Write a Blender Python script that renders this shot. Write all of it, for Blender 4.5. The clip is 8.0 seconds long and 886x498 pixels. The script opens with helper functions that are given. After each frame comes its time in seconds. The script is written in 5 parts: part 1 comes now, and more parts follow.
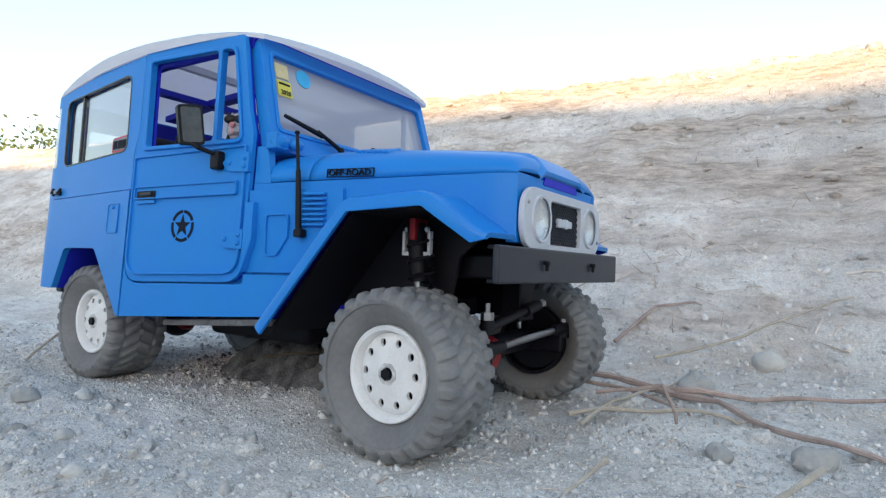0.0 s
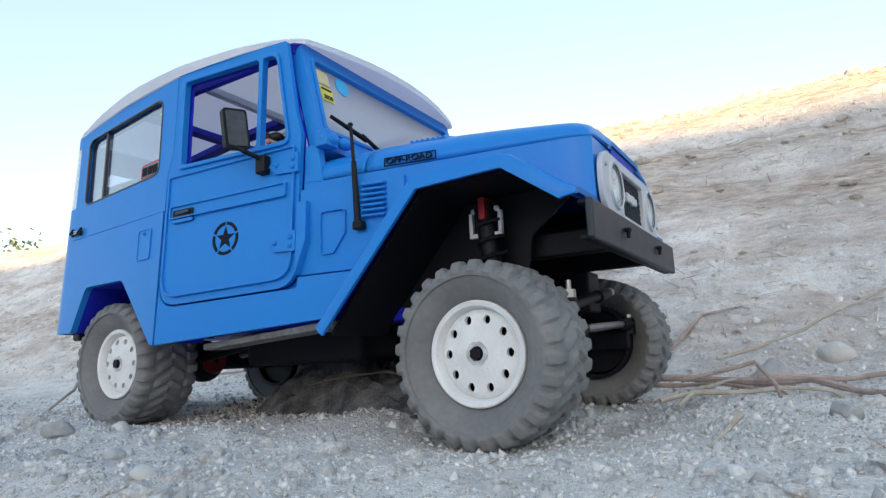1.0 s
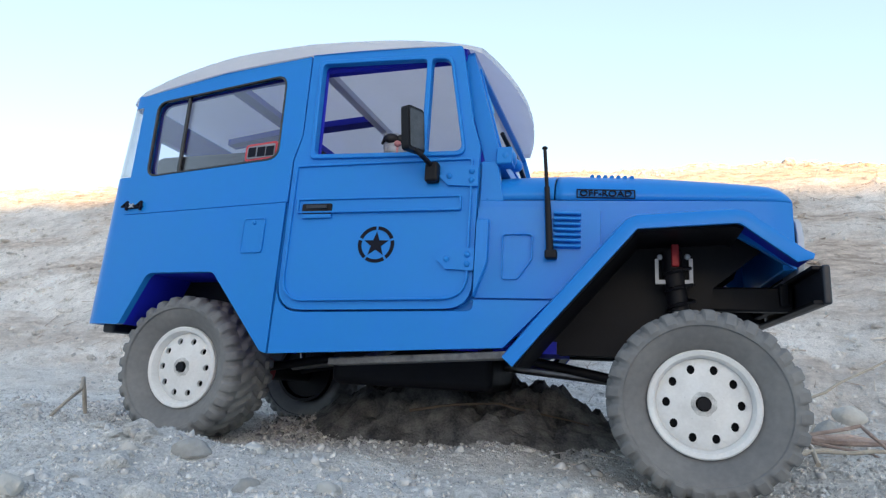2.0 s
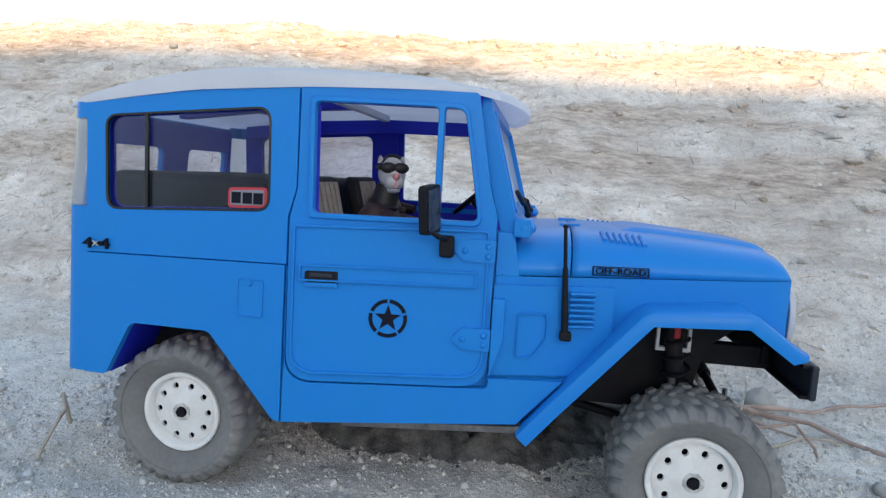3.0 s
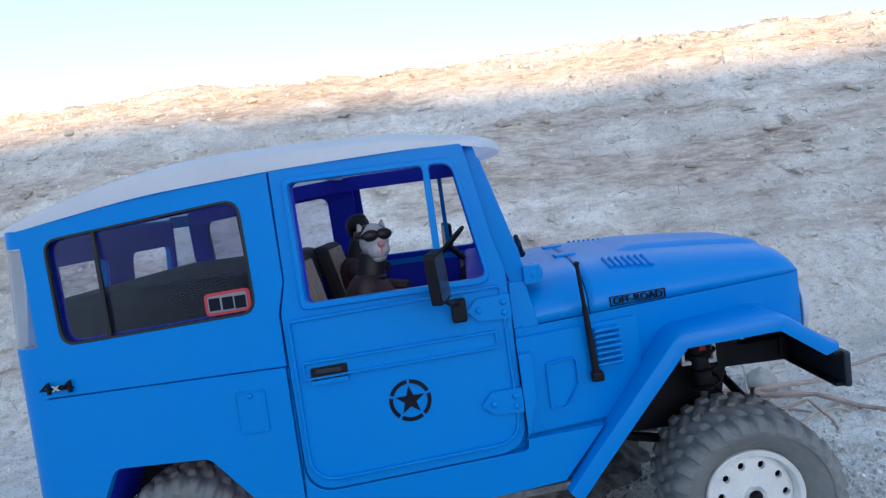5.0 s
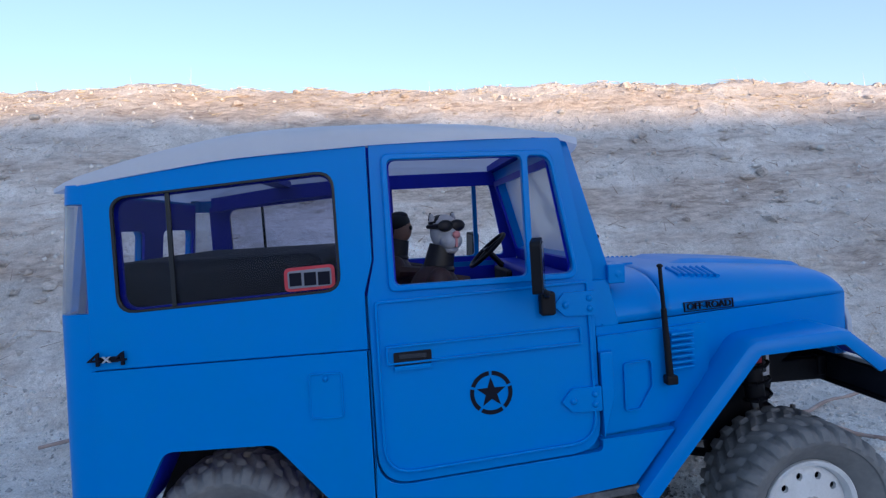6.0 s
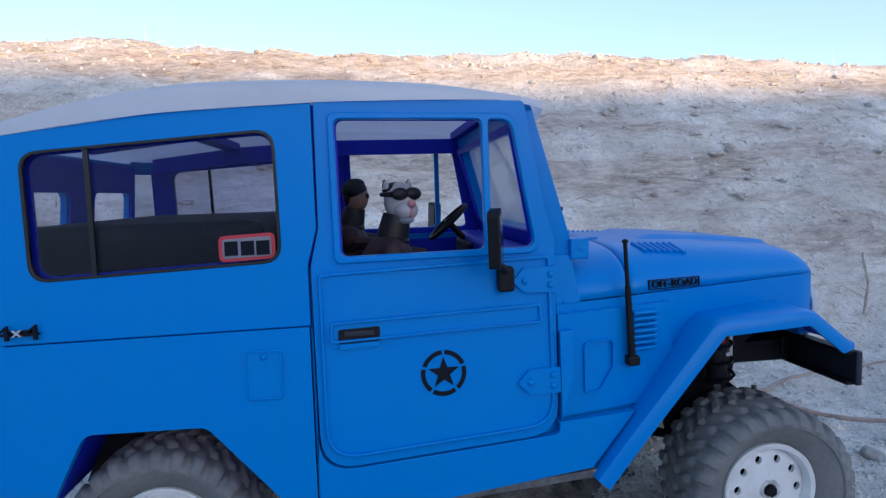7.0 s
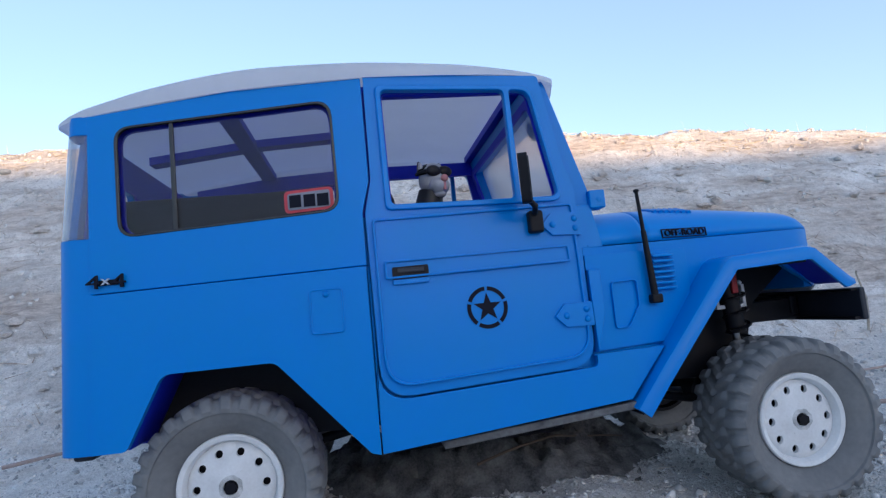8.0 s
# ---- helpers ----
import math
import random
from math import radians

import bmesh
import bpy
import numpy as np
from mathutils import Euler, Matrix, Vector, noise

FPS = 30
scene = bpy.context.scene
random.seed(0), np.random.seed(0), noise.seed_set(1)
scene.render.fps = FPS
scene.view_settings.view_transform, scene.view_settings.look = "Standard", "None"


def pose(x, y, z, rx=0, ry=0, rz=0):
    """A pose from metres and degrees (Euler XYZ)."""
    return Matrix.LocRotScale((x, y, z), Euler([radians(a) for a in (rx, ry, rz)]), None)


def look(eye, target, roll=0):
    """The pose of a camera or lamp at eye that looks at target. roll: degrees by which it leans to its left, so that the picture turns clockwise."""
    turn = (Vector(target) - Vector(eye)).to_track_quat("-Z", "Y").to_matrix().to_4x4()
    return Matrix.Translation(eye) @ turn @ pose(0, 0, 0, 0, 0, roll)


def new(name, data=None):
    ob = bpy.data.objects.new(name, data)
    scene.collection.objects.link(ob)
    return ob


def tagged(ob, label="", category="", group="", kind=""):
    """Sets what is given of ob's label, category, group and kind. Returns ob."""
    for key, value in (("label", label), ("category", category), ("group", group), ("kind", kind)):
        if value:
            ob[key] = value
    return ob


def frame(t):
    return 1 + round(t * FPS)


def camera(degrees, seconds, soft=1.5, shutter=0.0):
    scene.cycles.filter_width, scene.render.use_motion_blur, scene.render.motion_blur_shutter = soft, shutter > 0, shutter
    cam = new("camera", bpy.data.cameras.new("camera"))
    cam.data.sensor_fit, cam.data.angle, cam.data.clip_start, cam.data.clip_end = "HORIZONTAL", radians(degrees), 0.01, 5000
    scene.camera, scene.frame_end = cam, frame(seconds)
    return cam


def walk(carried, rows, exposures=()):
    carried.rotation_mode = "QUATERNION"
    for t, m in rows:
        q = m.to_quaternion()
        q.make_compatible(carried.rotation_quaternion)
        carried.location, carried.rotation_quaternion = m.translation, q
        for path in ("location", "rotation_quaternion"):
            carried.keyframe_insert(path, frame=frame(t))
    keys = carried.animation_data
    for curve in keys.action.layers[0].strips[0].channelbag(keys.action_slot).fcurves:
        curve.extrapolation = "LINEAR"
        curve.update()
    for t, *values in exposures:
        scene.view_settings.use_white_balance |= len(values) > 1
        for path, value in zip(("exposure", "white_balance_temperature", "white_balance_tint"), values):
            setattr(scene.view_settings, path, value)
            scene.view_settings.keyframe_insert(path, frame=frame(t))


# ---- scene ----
cam = camera(73.09, 8.0, soft=1.3)
PATH = [
    (0, (0.19644, -0.17908, 0.07918), (0.03287, 0.07227, 0.08746), 1.99),
    (0.5, (0.19225, -0.18097, 0.07495), (0.03448, 0.07402, 0.08448), -2.37),
    (1, (0.16613, -0.18250, 0.04892), (0.01347, 0.07067, 0.09988), -2.47),
    (1.5, (0.11004, -0.19307, 0.06617), (-0.01177, 0.07769, 0.10923), -1.60),
    (1.7, (0.08823, -0.20424, 0.05238), (-0.01582, 0.07028, 0.11413), 1.28),
    (2.8, (0.05848, -0.22317, 0.10047), (-0.00265, 0.07053, 0.10229), 2.86),
    (3, (0.04282, -0.22077, 0.13382), (-0.00389, 0.07325, 0.09683), 2.92),
    (3.5, (0.03594, -0.23334, 0.10222), (-0.01009, 0.06310, 0.10309), 0.90),
    (4, (0.02523, -0.23346, 0.10678), (-0.01073, 0.06433, 0.11212), -1.26),
    (4.5, (0.03026, -0.21746, 0.12610), (-0.00250, 0.08054, 0.11484), -4.98),
    (4.7, (0.03128, -0.20891, 0.14654), (0.00366, 0.08821, 0.11553), -7.96),
    (5.8, (-0.02445, -0.21067, 0.13740), (0.00195, 0.08799, 0.12689), -2.83),
    (6, (-0.02247, -0.20679, 0.13650), (-0.00022, 0.09208, 0.12290), -3.22),
    (6.5, (-0.01906, -0.19766, 0.13469), (0.01172, 0.10003, 0.11383), -1.89),
    (7, (-0.01694, -0.19543, 0.13527), (0.01929, 0.10103, 0.10700), -1.92),
    (7.5, (-0.01384, -0.21019, 0.09469), (0.01867, 0.08710, 0.11835), -5.02),
    (8, (-0.03404, -0.21234, 0.09084), (0.00828, 0.08314, 0.12084), -5.54),
]
EXPOSURES = [(0, 2.33, 7050, 15), (1.7, 2.30, 7050, 15), (4.7, 2.22, 6250, 13), (5.8, 1.58, 5650, 20), (6.5, 1.67, 5680, 20), (8, 1.83, 5900, 19)]
walk(cam, [(t, look(eye, target, roll)) for t, eye, target, roll in PATH], EXPOSURES)

# ---- exposure, sky and sun ----
world = bpy.data.worlds.new("sky")
scene.world = world
world.use_nodes = True
wn, wl = world.node_tree.nodes, world.node_tree.links
sky = wn.new("ShaderNodeTexSky")
sky.sky_type = "NISHITA"
sky.sun_disc = False
SUN_AZ, SUN_EL = radians(-70), radians(9.0)      # direction towards the sun, from +x to +y
sky.sun_elevation = SUN_EL
sky.sun_rotation = radians(90) - SUN_AZ
sky.air_density, sky.dust_density, sky.ozone_density = 1.0, 1.0, 1.3
haze = wn.new("ShaderNodeMix")                    # thin even haze over the clear sky
haze.data_type = "RGBA"
haze.inputs[0].default_value = 0.50
haze.inputs[7].default_value = (0.75, 0.98, 1.14, 1)
wl.new(sky.outputs[0], haze.inputs[6])
wl.new(haze.outputs[2], wn["Background"].inputs[0])
wn["Background"].inputs[1].default_value = 0.15
sun_data = bpy.data.lights.new("sun", "SUN")
sun_data.energy, sun_data.angle, sun_data.color = 2.1, radians(0.55), (1.0, 0.68, 0.34)
sun = new("sun", sun_data)
sun_way = Vector((math.cos(SUN_EL) * math.cos(SUN_AZ), math.cos(SUN_EL) * math.sin(SUN_AZ), math.sin(SUN_EL)))
sun.matrix_world = look((0, 0, 5), Vector((0, 0, 5)) - sun_way)


# ---- materials ----
def material(name, color, rough=0.5, metal=0.0, vary=0.0, scale=200.0, bump=0.0, bump_scale=800.0, second=None, coat=0.0, spec=0.5):
    """A surface with its colour varied at a coarse and a fine scale, and fine relief."""
    m = bpy.data.materials.new(name)
    m.use_nodes = True
    n, l = m.node_tree.nodes, m.node_tree.links
    b = n["Principled BSDF"]
    b.inputs["Base Color"].default_value = (*color, 1)
    b.inputs["Roughness"].default_value = rough
    b.inputs["Metallic"].default_value = metal
    b.inputs["Coat Weight"].default_value = coat
    b.inputs["Specular IOR Level"].default_value = spec
    tex = n.new("ShaderNodeTexCoord")
    if vary:
        a, f = n.new("ShaderNodeTexNoise"), n.new("ShaderNodeTexNoise")
        a.inputs["Scale"].default_value, a.inputs["Detail"].default_value = scale, 5
        f.inputs["Scale"].default_value, f.inputs["Detail"].default_value = scale * 9, 3
        l.new(tex.outputs["Object"], a.inputs[0])
        l.new(tex.outputs["Object"], f.inputs[0])
        add = n.new("ShaderNodeMath")
        add.operation = "MULTIPLY_ADD"
        add.inputs[1].default_value = 0.4
        l.new(f.outputs[0], add.inputs[0])
        l.new(a.outputs[0], add.inputs[2])
        ramp = n.new("ShaderNodeMapRange")
        ramp.inputs[1].default_value, ramp.inputs[2].default_value = 0.5, 0.95
        l.new(add.outputs[0], ramp.inputs[0])
        mix = n.new("ShaderNodeMix")
        mix.data_type = "RGBA"
        other = second or tuple(c * (1 - vary) for c in color)
        mix.inputs[6].default_value, mix.inputs[7].default_value = (*color, 1), (*other, 1)
        l.new(ramp.outputs[0], mix.inputs[0])
        l.new(mix.outputs[2], b.inputs["Base Color"])
        rr = n.new("ShaderNodeMapRange")
        rr.inputs[3].default_value, rr.inputs[4].default_value = max(0.02, rough - 0.07), min(1, rough + 0.1)
        l.new(a.outputs[0], rr.inputs[0])
        l.new(rr.outputs[0], b.inputs["Roughness"])
    if bump:
        g, bm_node = n.new("ShaderNodeTexNoise"), n.new("ShaderNodeBump")
        g.inputs["Scale"].default_value, g.inputs["Detail"].default_value = bump_scale, 4
        bm_node.inputs["Strength"].default_value, bm_node.inputs["Distance"].default_value = bump, 0.4 / bump_scale
        l.new(tex.outputs["Object"], g.inputs[0])
        l.new(g.outputs[0], bm_node.inputs["Height"])
        l.new(bm_node.outputs[0], b.inputs["Normal"])
    return m


def glass(name, tint, rough=0.02, gain=1.0, haze=0.0, bend=3.0):
    """Thin clear plastic: mostly see-through, with a weak sheen."""
    m = bpy.data.materials.new(name)
    m.use_nodes = True
    n, l = m.node_tree.nodes, m.node_tree.links
    n.remove(n["Principled BSDF"])
    t, g, mix, fr, power, sc = (n.new("ShaderNode" + k) for k in ("BsdfTransparent", "BsdfGlossy", "MixShader", "LayerWeight", "Math", "Math"))
    t.inputs[0].default_value = (*tint, 1)
    g.inputs["Roughness"].default_value = rough
    fr.inputs[0].default_value = 0.5
    power.operation, sc.operation = "POWER", "MULTIPLY_ADD"
    power.inputs[1].default_value = bend
    sc.inputs[1].default_value, sc.inputs[2].default_value = gain, 0.012
    l.new(fr.outputs["Facing"], power.inputs[0])
    l.new(power.outputs[0], sc.inputs[0])
    l.new(sc.outputs[0], mix.inputs[0])
    l.new(t.outputs[0], mix.inputs[1])
    l.new(g.outputs[0], mix.inputs[2])
    last = mix
    if haze:
        d, tr, a, h = (n.new("ShaderNode" + k) for k in ("BsdfDiffuse", "BsdfTranslucent", "MixShader", "MixShader"))
        d.inputs[0].default_value = tr.inputs[0].default_value = (0.80, 0.81, 0.84, 1)
        a.inputs[0].default_value, h.inputs[0].default_value = 0.5, haze
        l.new(d.outputs[0], a.inputs[1])
        l.new(tr.outputs[0], a.inputs[2])
        l.new(mix.outputs[0], h.inputs[1])
        l.new(a.outputs[0], h.inputs[2])
        last = h
    l.new(last.outputs[0], n["Material Output"].inputs[0])
    return m


BLUE = material("blue_plastic", (0.0012, 0.202, 0.64), 0.32, vary=0.10, scale=60, bump=0.06, bump_scale=5000, second=(0.0012, 0.208, 0.60), spec=0.22)
# deeper blue: shade and glow of the same plastic's inner faces, put into colour
INNER = material("deep_blue_plastic_and_shade", (0.006, 0.02, 0.60), 0.5, vary=0.15, scale=60)
WHITE = material("white_roof_plastic", (0.80, 0.82, 0.85), 0.45, vary=0.08, scale=70, bump=0.05, bump_scale=4000, second=(0.74, 0.76, 0.79))


def let_light_through(m, share, tint):
    """Thin plastic that glows with the daylight behind it."""
    n, l = m.node_tree.nodes, m.node_tree.links
    t, mix = n.new("ShaderNodeBsdfTranslucent"), n.new("ShaderNodeMixShader")
    t.inputs[0].default_value = (*tint, 1)
    mix.inputs[0].default_value = share
    l.new(n["Principled BSDF"].outputs[0], mix.inputs[1])
    l.new(t.outputs[0], mix.inputs[2])
    l.new(mix.outputs[0], n["Material Output"].inputs[0])


let_light_through(WHITE, 0.36, (0.80, 0.78, 0.86))
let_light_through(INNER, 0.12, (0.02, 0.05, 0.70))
BEZEL = material("pale_grey_plastic", (0.52, 0.545, 0.60), 0.5, vary=0.1, scale=200)
RIMMAT = material("dusty_white_rim_plastic", (0.80, 0.80, 0.80), 0.55, vary=0.3, scale=140, bump=0.12, bump_scale=2500, second=(0.66, 0.655, 0.65))
HUBDIRT = material("dirty_hub_plastic", (0.72, 0.72, 0.71), 0.7, vary=0.8, scale=420, bump=0.4, bump_scale=1800, second=(0.30, 0.30, 0.30))
RUBBER = material("dusty_rubber", (0.15, 0.152, 0.157), 0.85, vary=0.6, scale=70, bump=0.3, bump_scale=2500, second=(0.23, 0.229, 0.228))
BLACK = material("black_plastic", (0.004, 0.004, 0.007), 0.5, vary=0.3, scale=120, second=(0.008, 0.008, 0.012), spec=0.22)
BUMPER = material("worn_black_bumper_plastic", (0.009, 0.012, 0.022), 0.42, vary=0.5, scale=130, bump=0.2, bump_scale=2000, second=(0.020, 0.024, 0.036))
DECAL = material("black_print", (0.004, 0.005, 0.014), 0.7, spec=0.2)
STEEL = material("bare_steel", (0.34, 0.34, 0.35), 0.32, 1.0, vary=0.2, scale=300)
RED = material("red_anodised_metal", (0.30, 0.012, 0.02), 0.4, 0.3, vary=0.2, scale=300)
WORN = material("scraped_grey_plastic", (0.06, 0.06, 0.065), 0.6, vary=0.9, scale=90, bump=0.4, bump_scale=900, second=(0.22, 0.22, 0.22))
MIRROR = material("dark_mirror_plastic", (0.02, 0.021, 0.026), 0.14, 0.0, vary=0.5, scale=250, second=(0.05, 0.052, 0.06))
TINT = glass("smoked_window_plastic", (0.80, 0.81, 0.87), gain=1.7, haze=0.003, bend=2.4)
HAZE = glass("hazy_windscreen_plastic", (0.93, 0.94, 0.96), gain=0.8, haze=0.42)
# its milky share stands for bright sky mirrored in the curved pane
CORNER = glass("clear_corner_plastic", (0.92, 0.94, 0.96), 0.05, 1.3, 0.16)
LENS = glass("ribbed_lamp_plastic", (0.93, 0.94, 0.95), 0.06, 0.8, 0.10)
CHROME = material("lamp_reflector", (0.86, 0.87, 0.88), 0.28, 0.85, vary=0.1, scale=400)
YELLOW = material("yellow_paper", (0.72, 0.62, 0.10), 0.6, vary=0.1, scale=400)
CREAM = material("pale_gold_paper", (0.70, 0.58, 0.32), 0.6, vary=0.15, scale=500)
CYAN = material("cyan_paper", (0.02, 0.42, 0.75), 0.5, vary=0.05, scale=400)
STICKRED = material("red_sticker_border", (0.55, 0.04, 0.06), 0.45, vary=0.1, scale=300)
STICKGREY = material("grey_sticker_field", (0.24, 0.25, 0.30), 0.5, vary=0.2, scale=300)
SEAL = material("glossy_black_seal", (0.006, 0.006, 0.009), 0.22, vary=0.2, scale=150, spec=0.6)
SEAT = material("black_seat_vinyl", (0.006, 0.007, 0.011), 0.65, vary=0.3, scale=150, bump=0.04, bump_scale=1500)
STRIPE = material("pale_seat_stripe", (0.45, 0.39, 0.34), 0.8, vary=0.3, scale=300)
FURPALE = material("pale_grey_doll_vinyl", (0.50, 0.51, 0.55), 0.55, vary=0.25, scale=300, bump=0.3, bump_scale=1200)
FURDARK = material("dark_doll_vinyl", (0.008, 0.007, 0.010), 0.5, vary=0.3, scale=250)
JACKET = material("dark_maroon_doll_jacket", (0.040, 0.016, 0.018), 0.6, vary=0.4, scale=250, bump=0.3, bump_scale=1200)
PINK = material("pink_doll_nose", (0.60, 0.25, 0.26), 0.5)
SKIN = material("tan_doll_vinyl", (0.35, 0.20, 0.14), 0.5, vary=0.1, scale=250)
WOOD = material("dry_root_bark", (0.48, 0.38, 0.345), 0.85, vary=0.6, scale=120, bump=0.8, bump_scale=500, second=(0.26, 0.19, 0.165))
PALEWOOD = material("bleached_stick", (0.50, 0.45, 0.38), 0.85, vary=0.4, scale=150, bump=0.5, bump_scale=600, second=(0.32, 0.27, 0.22))
# soil colour kept very dark so that it carries the truck's shade too
SOIL = material("dark_soil_and_truck_shade", (0.030, 0.030, 0.034), 0.95, vary=0.8, scale=150, bump=1.0, bump_scale=500, second=(0.20, 0.198, 0.197))
STONE = material("grey_stone", (0.40, 0.40, 0.39), 0.9, vary=0.5, scale=70, bump=0.7, bump_scale=260, second=(0.25, 0.25, 0.245))
PALESTONE = material("pale_stone", (0.58, 0.57, 0.54), 0.9, vary=0.3, scale=80, bump=0.5, bump_scale=300, second=(0.42, 0.41, 0.39))
LEAF = material("green_bush_leaf", (0.06, 0.10, 0.04), 0.7, vary=0.5, scale=5, second=(0.10, 0.13, 0.05))
BARK = material("bush_bark", (0.12, 0.09, 0.07), 0.9, vary=0.4, scale=20)


def ground_material():
    m = bpy.data.materials.new("grey_sand_and_gravel")
    m.use_nodes = True
    n, l = m.node_tree.nodes, m.node_tree.links
    b = n["Principled BSDF"]
    b.inputs["Roughness"].default_value, b.inputs["Specular IOR Level"].default_value = 0.95, 0.2
    tex = n.new("ShaderNodeTexCoord")

    def noise_tex(scale, detail=6, rough=0.6):
        t = n.new("ShaderNodeTexNoise")
        t.inputs["Scale"].default_value, t.inputs["Detail"].default_value, t.inputs["Roughness"].default_value = scale, detail, rough
        l.new(tex.outputs["Object"], t.inputs[0])
        return t

    def ramp(src, lo, hi, c0, c1):
        r = n.new("ShaderNodeValToRGB")
        r.color_ramp.elements[0].position, r.color_ramp.elements[1].position = lo, hi
        r.color_ramp.elements[0].color, r.color_ramp.elements[1].color = (*c0, 1), (*c1, 1)
        l.new(src.outputs[0], r.inputs[0])
        return r

    def mixed(kind, a, c, factor):
        x = n.new("ShaderNodeMix")
        x.data_type, x.blend_type = "RGBA", kind
        l.new(a, x.inputs[6])
        l.new(c, x.inputs[7])
        if isinstance(factor, float):
            x.inputs[0].default_value = factor
        else:
            l.new(factor, x.inputs[0])
        return x.outputs[2]

    sand = ramp(noise_tex(9), 0.35, 0.68, (0.71, 0.695, 0.675), (0.91, 0.895, 0.87))
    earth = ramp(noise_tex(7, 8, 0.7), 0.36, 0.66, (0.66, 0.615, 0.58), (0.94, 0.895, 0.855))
    # the bank is browner earth with dry litter, mixed in by y, its colour also holding back the light it gets; the flat
    # ground is washed sand
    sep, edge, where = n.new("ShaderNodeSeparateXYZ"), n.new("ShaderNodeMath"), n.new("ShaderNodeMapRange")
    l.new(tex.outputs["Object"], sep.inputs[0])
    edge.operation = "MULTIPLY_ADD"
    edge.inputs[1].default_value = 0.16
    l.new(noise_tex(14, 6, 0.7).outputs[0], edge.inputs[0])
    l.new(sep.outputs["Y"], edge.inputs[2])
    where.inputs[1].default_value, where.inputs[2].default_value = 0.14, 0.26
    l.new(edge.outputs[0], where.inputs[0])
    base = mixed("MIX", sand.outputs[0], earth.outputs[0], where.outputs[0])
    grain = ramp(noise_tex(1100, 4, 0.75), 0.36, 0.66, (0.74, 0.74, 0.74), (1.26, 1.26, 1.26))
    speck = ramp(noise_tex(240, 4, 0.7), 0.36, 0.47, (0.68, 0.67, 0.66), (1.10, 1.10, 1.10))
    clod = ramp(noise_tex(45, 5, 0.7), 0.36, 0.56, (0.82, 0.81, 0.80), (1.14, 1.14, 1.14))
    col = mixed("MULTIPLY", base, grain.outputs[0], 0.8)
    col = mixed("MULTIPLY", col, speck.outputs[0], 0.6)
    col = mixed("MULTIPLY", col, clod.outputs[0], 0.7)

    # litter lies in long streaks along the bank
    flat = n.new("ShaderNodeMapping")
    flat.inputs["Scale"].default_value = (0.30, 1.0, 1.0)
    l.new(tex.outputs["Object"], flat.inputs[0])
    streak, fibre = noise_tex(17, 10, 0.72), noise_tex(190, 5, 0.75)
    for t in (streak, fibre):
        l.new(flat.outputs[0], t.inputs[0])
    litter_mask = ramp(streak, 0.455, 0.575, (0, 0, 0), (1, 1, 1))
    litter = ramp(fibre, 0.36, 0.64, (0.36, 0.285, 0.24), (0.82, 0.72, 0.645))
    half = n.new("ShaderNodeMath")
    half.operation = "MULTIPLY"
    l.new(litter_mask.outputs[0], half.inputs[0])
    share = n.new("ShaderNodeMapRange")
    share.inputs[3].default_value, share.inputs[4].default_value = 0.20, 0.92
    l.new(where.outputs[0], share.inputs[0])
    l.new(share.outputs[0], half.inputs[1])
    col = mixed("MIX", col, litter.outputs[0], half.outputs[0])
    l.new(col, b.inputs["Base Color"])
    fine, mid = noise_tex(650, 5, 0.75), noise_tex(110, 5, 0.65)
    s = n.new("ShaderNodeMath")
    s.operation = "MULTIPLY_ADD"
    s.inputs[1].default_value = 2.2
    l.new(mid.outputs[0], s.inputs[0])
    l.new(fine.outputs[0], s.inputs[2])
    bp = n.new("ShaderNodeBump")
    bp.inputs["Strength"].default_value, bp.inputs["Distance"].default_value = 0.85, 0.0030
    l.new(s.outputs[0], bp.inputs["Height"])
    l.new(bp.outputs[0], b.inputs["Normal"])
    return m


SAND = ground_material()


# ---- shaping helpers ----
def part(name, bm, mat, parent=None, label="", smooth=True, bevel=0.0, solid=0.0, flip=None):
    """One mesh object from a bmesh in world places, under a thing or a part."""
    bmesh.ops.recalc_face_normals(bm, faces=bm.faces)
    me = bpy.data.meshes.new(name)
    bm.to_mesh(me)
    bm.free()
    for mm in mat if isinstance(mat, (list, tuple)) else (mat,):
        me.materials.append(mm)
    ob = new(name, me)
    if parent is not None:
        ob.parent = parent
        if parent.type == "EMPTY":
            ob.matrix_parent_inverse = Matrix.Translation(-parent.location)
    if solid:
        md = ob.modifiers.new("solid", "SOLIDIFY")
        md.thickness, md.offset = solid, -1
    if bevel:
        md = ob.modifiers.new("bevel", "BEVEL")
        md.width, md.segments, md.limit_method, md.angle_limit, md.harden_normals = bevel, 3, "ANGLE", radians(35), True
    if smooth:
        me.set_sharp_from_angle(angle=radians(38))
        me.polygons.foreach_set("use_smooth", [True] * len(me.polygons))
    if label:
        ob["label"] = label
    return ob


def empty(name, at, label, category, group=""):
    ob = new(name)
    ob.location = at
    ob.empty_display_size = 0.01
    return tagged(ob, label, category, group)


def box(bm, x0, x1, y0, y1, z0, z1):
    return bmesh.ops.create_cube(bm, size=1, matrix=Matrix.LocRotScale(((x0 + x1) / 2, (y0 + y1) / 2, (z0 + z1) / 2), None, (abs(x1 - x0), abs(y1 - y0), abs(z1 - z0))))["verts"]


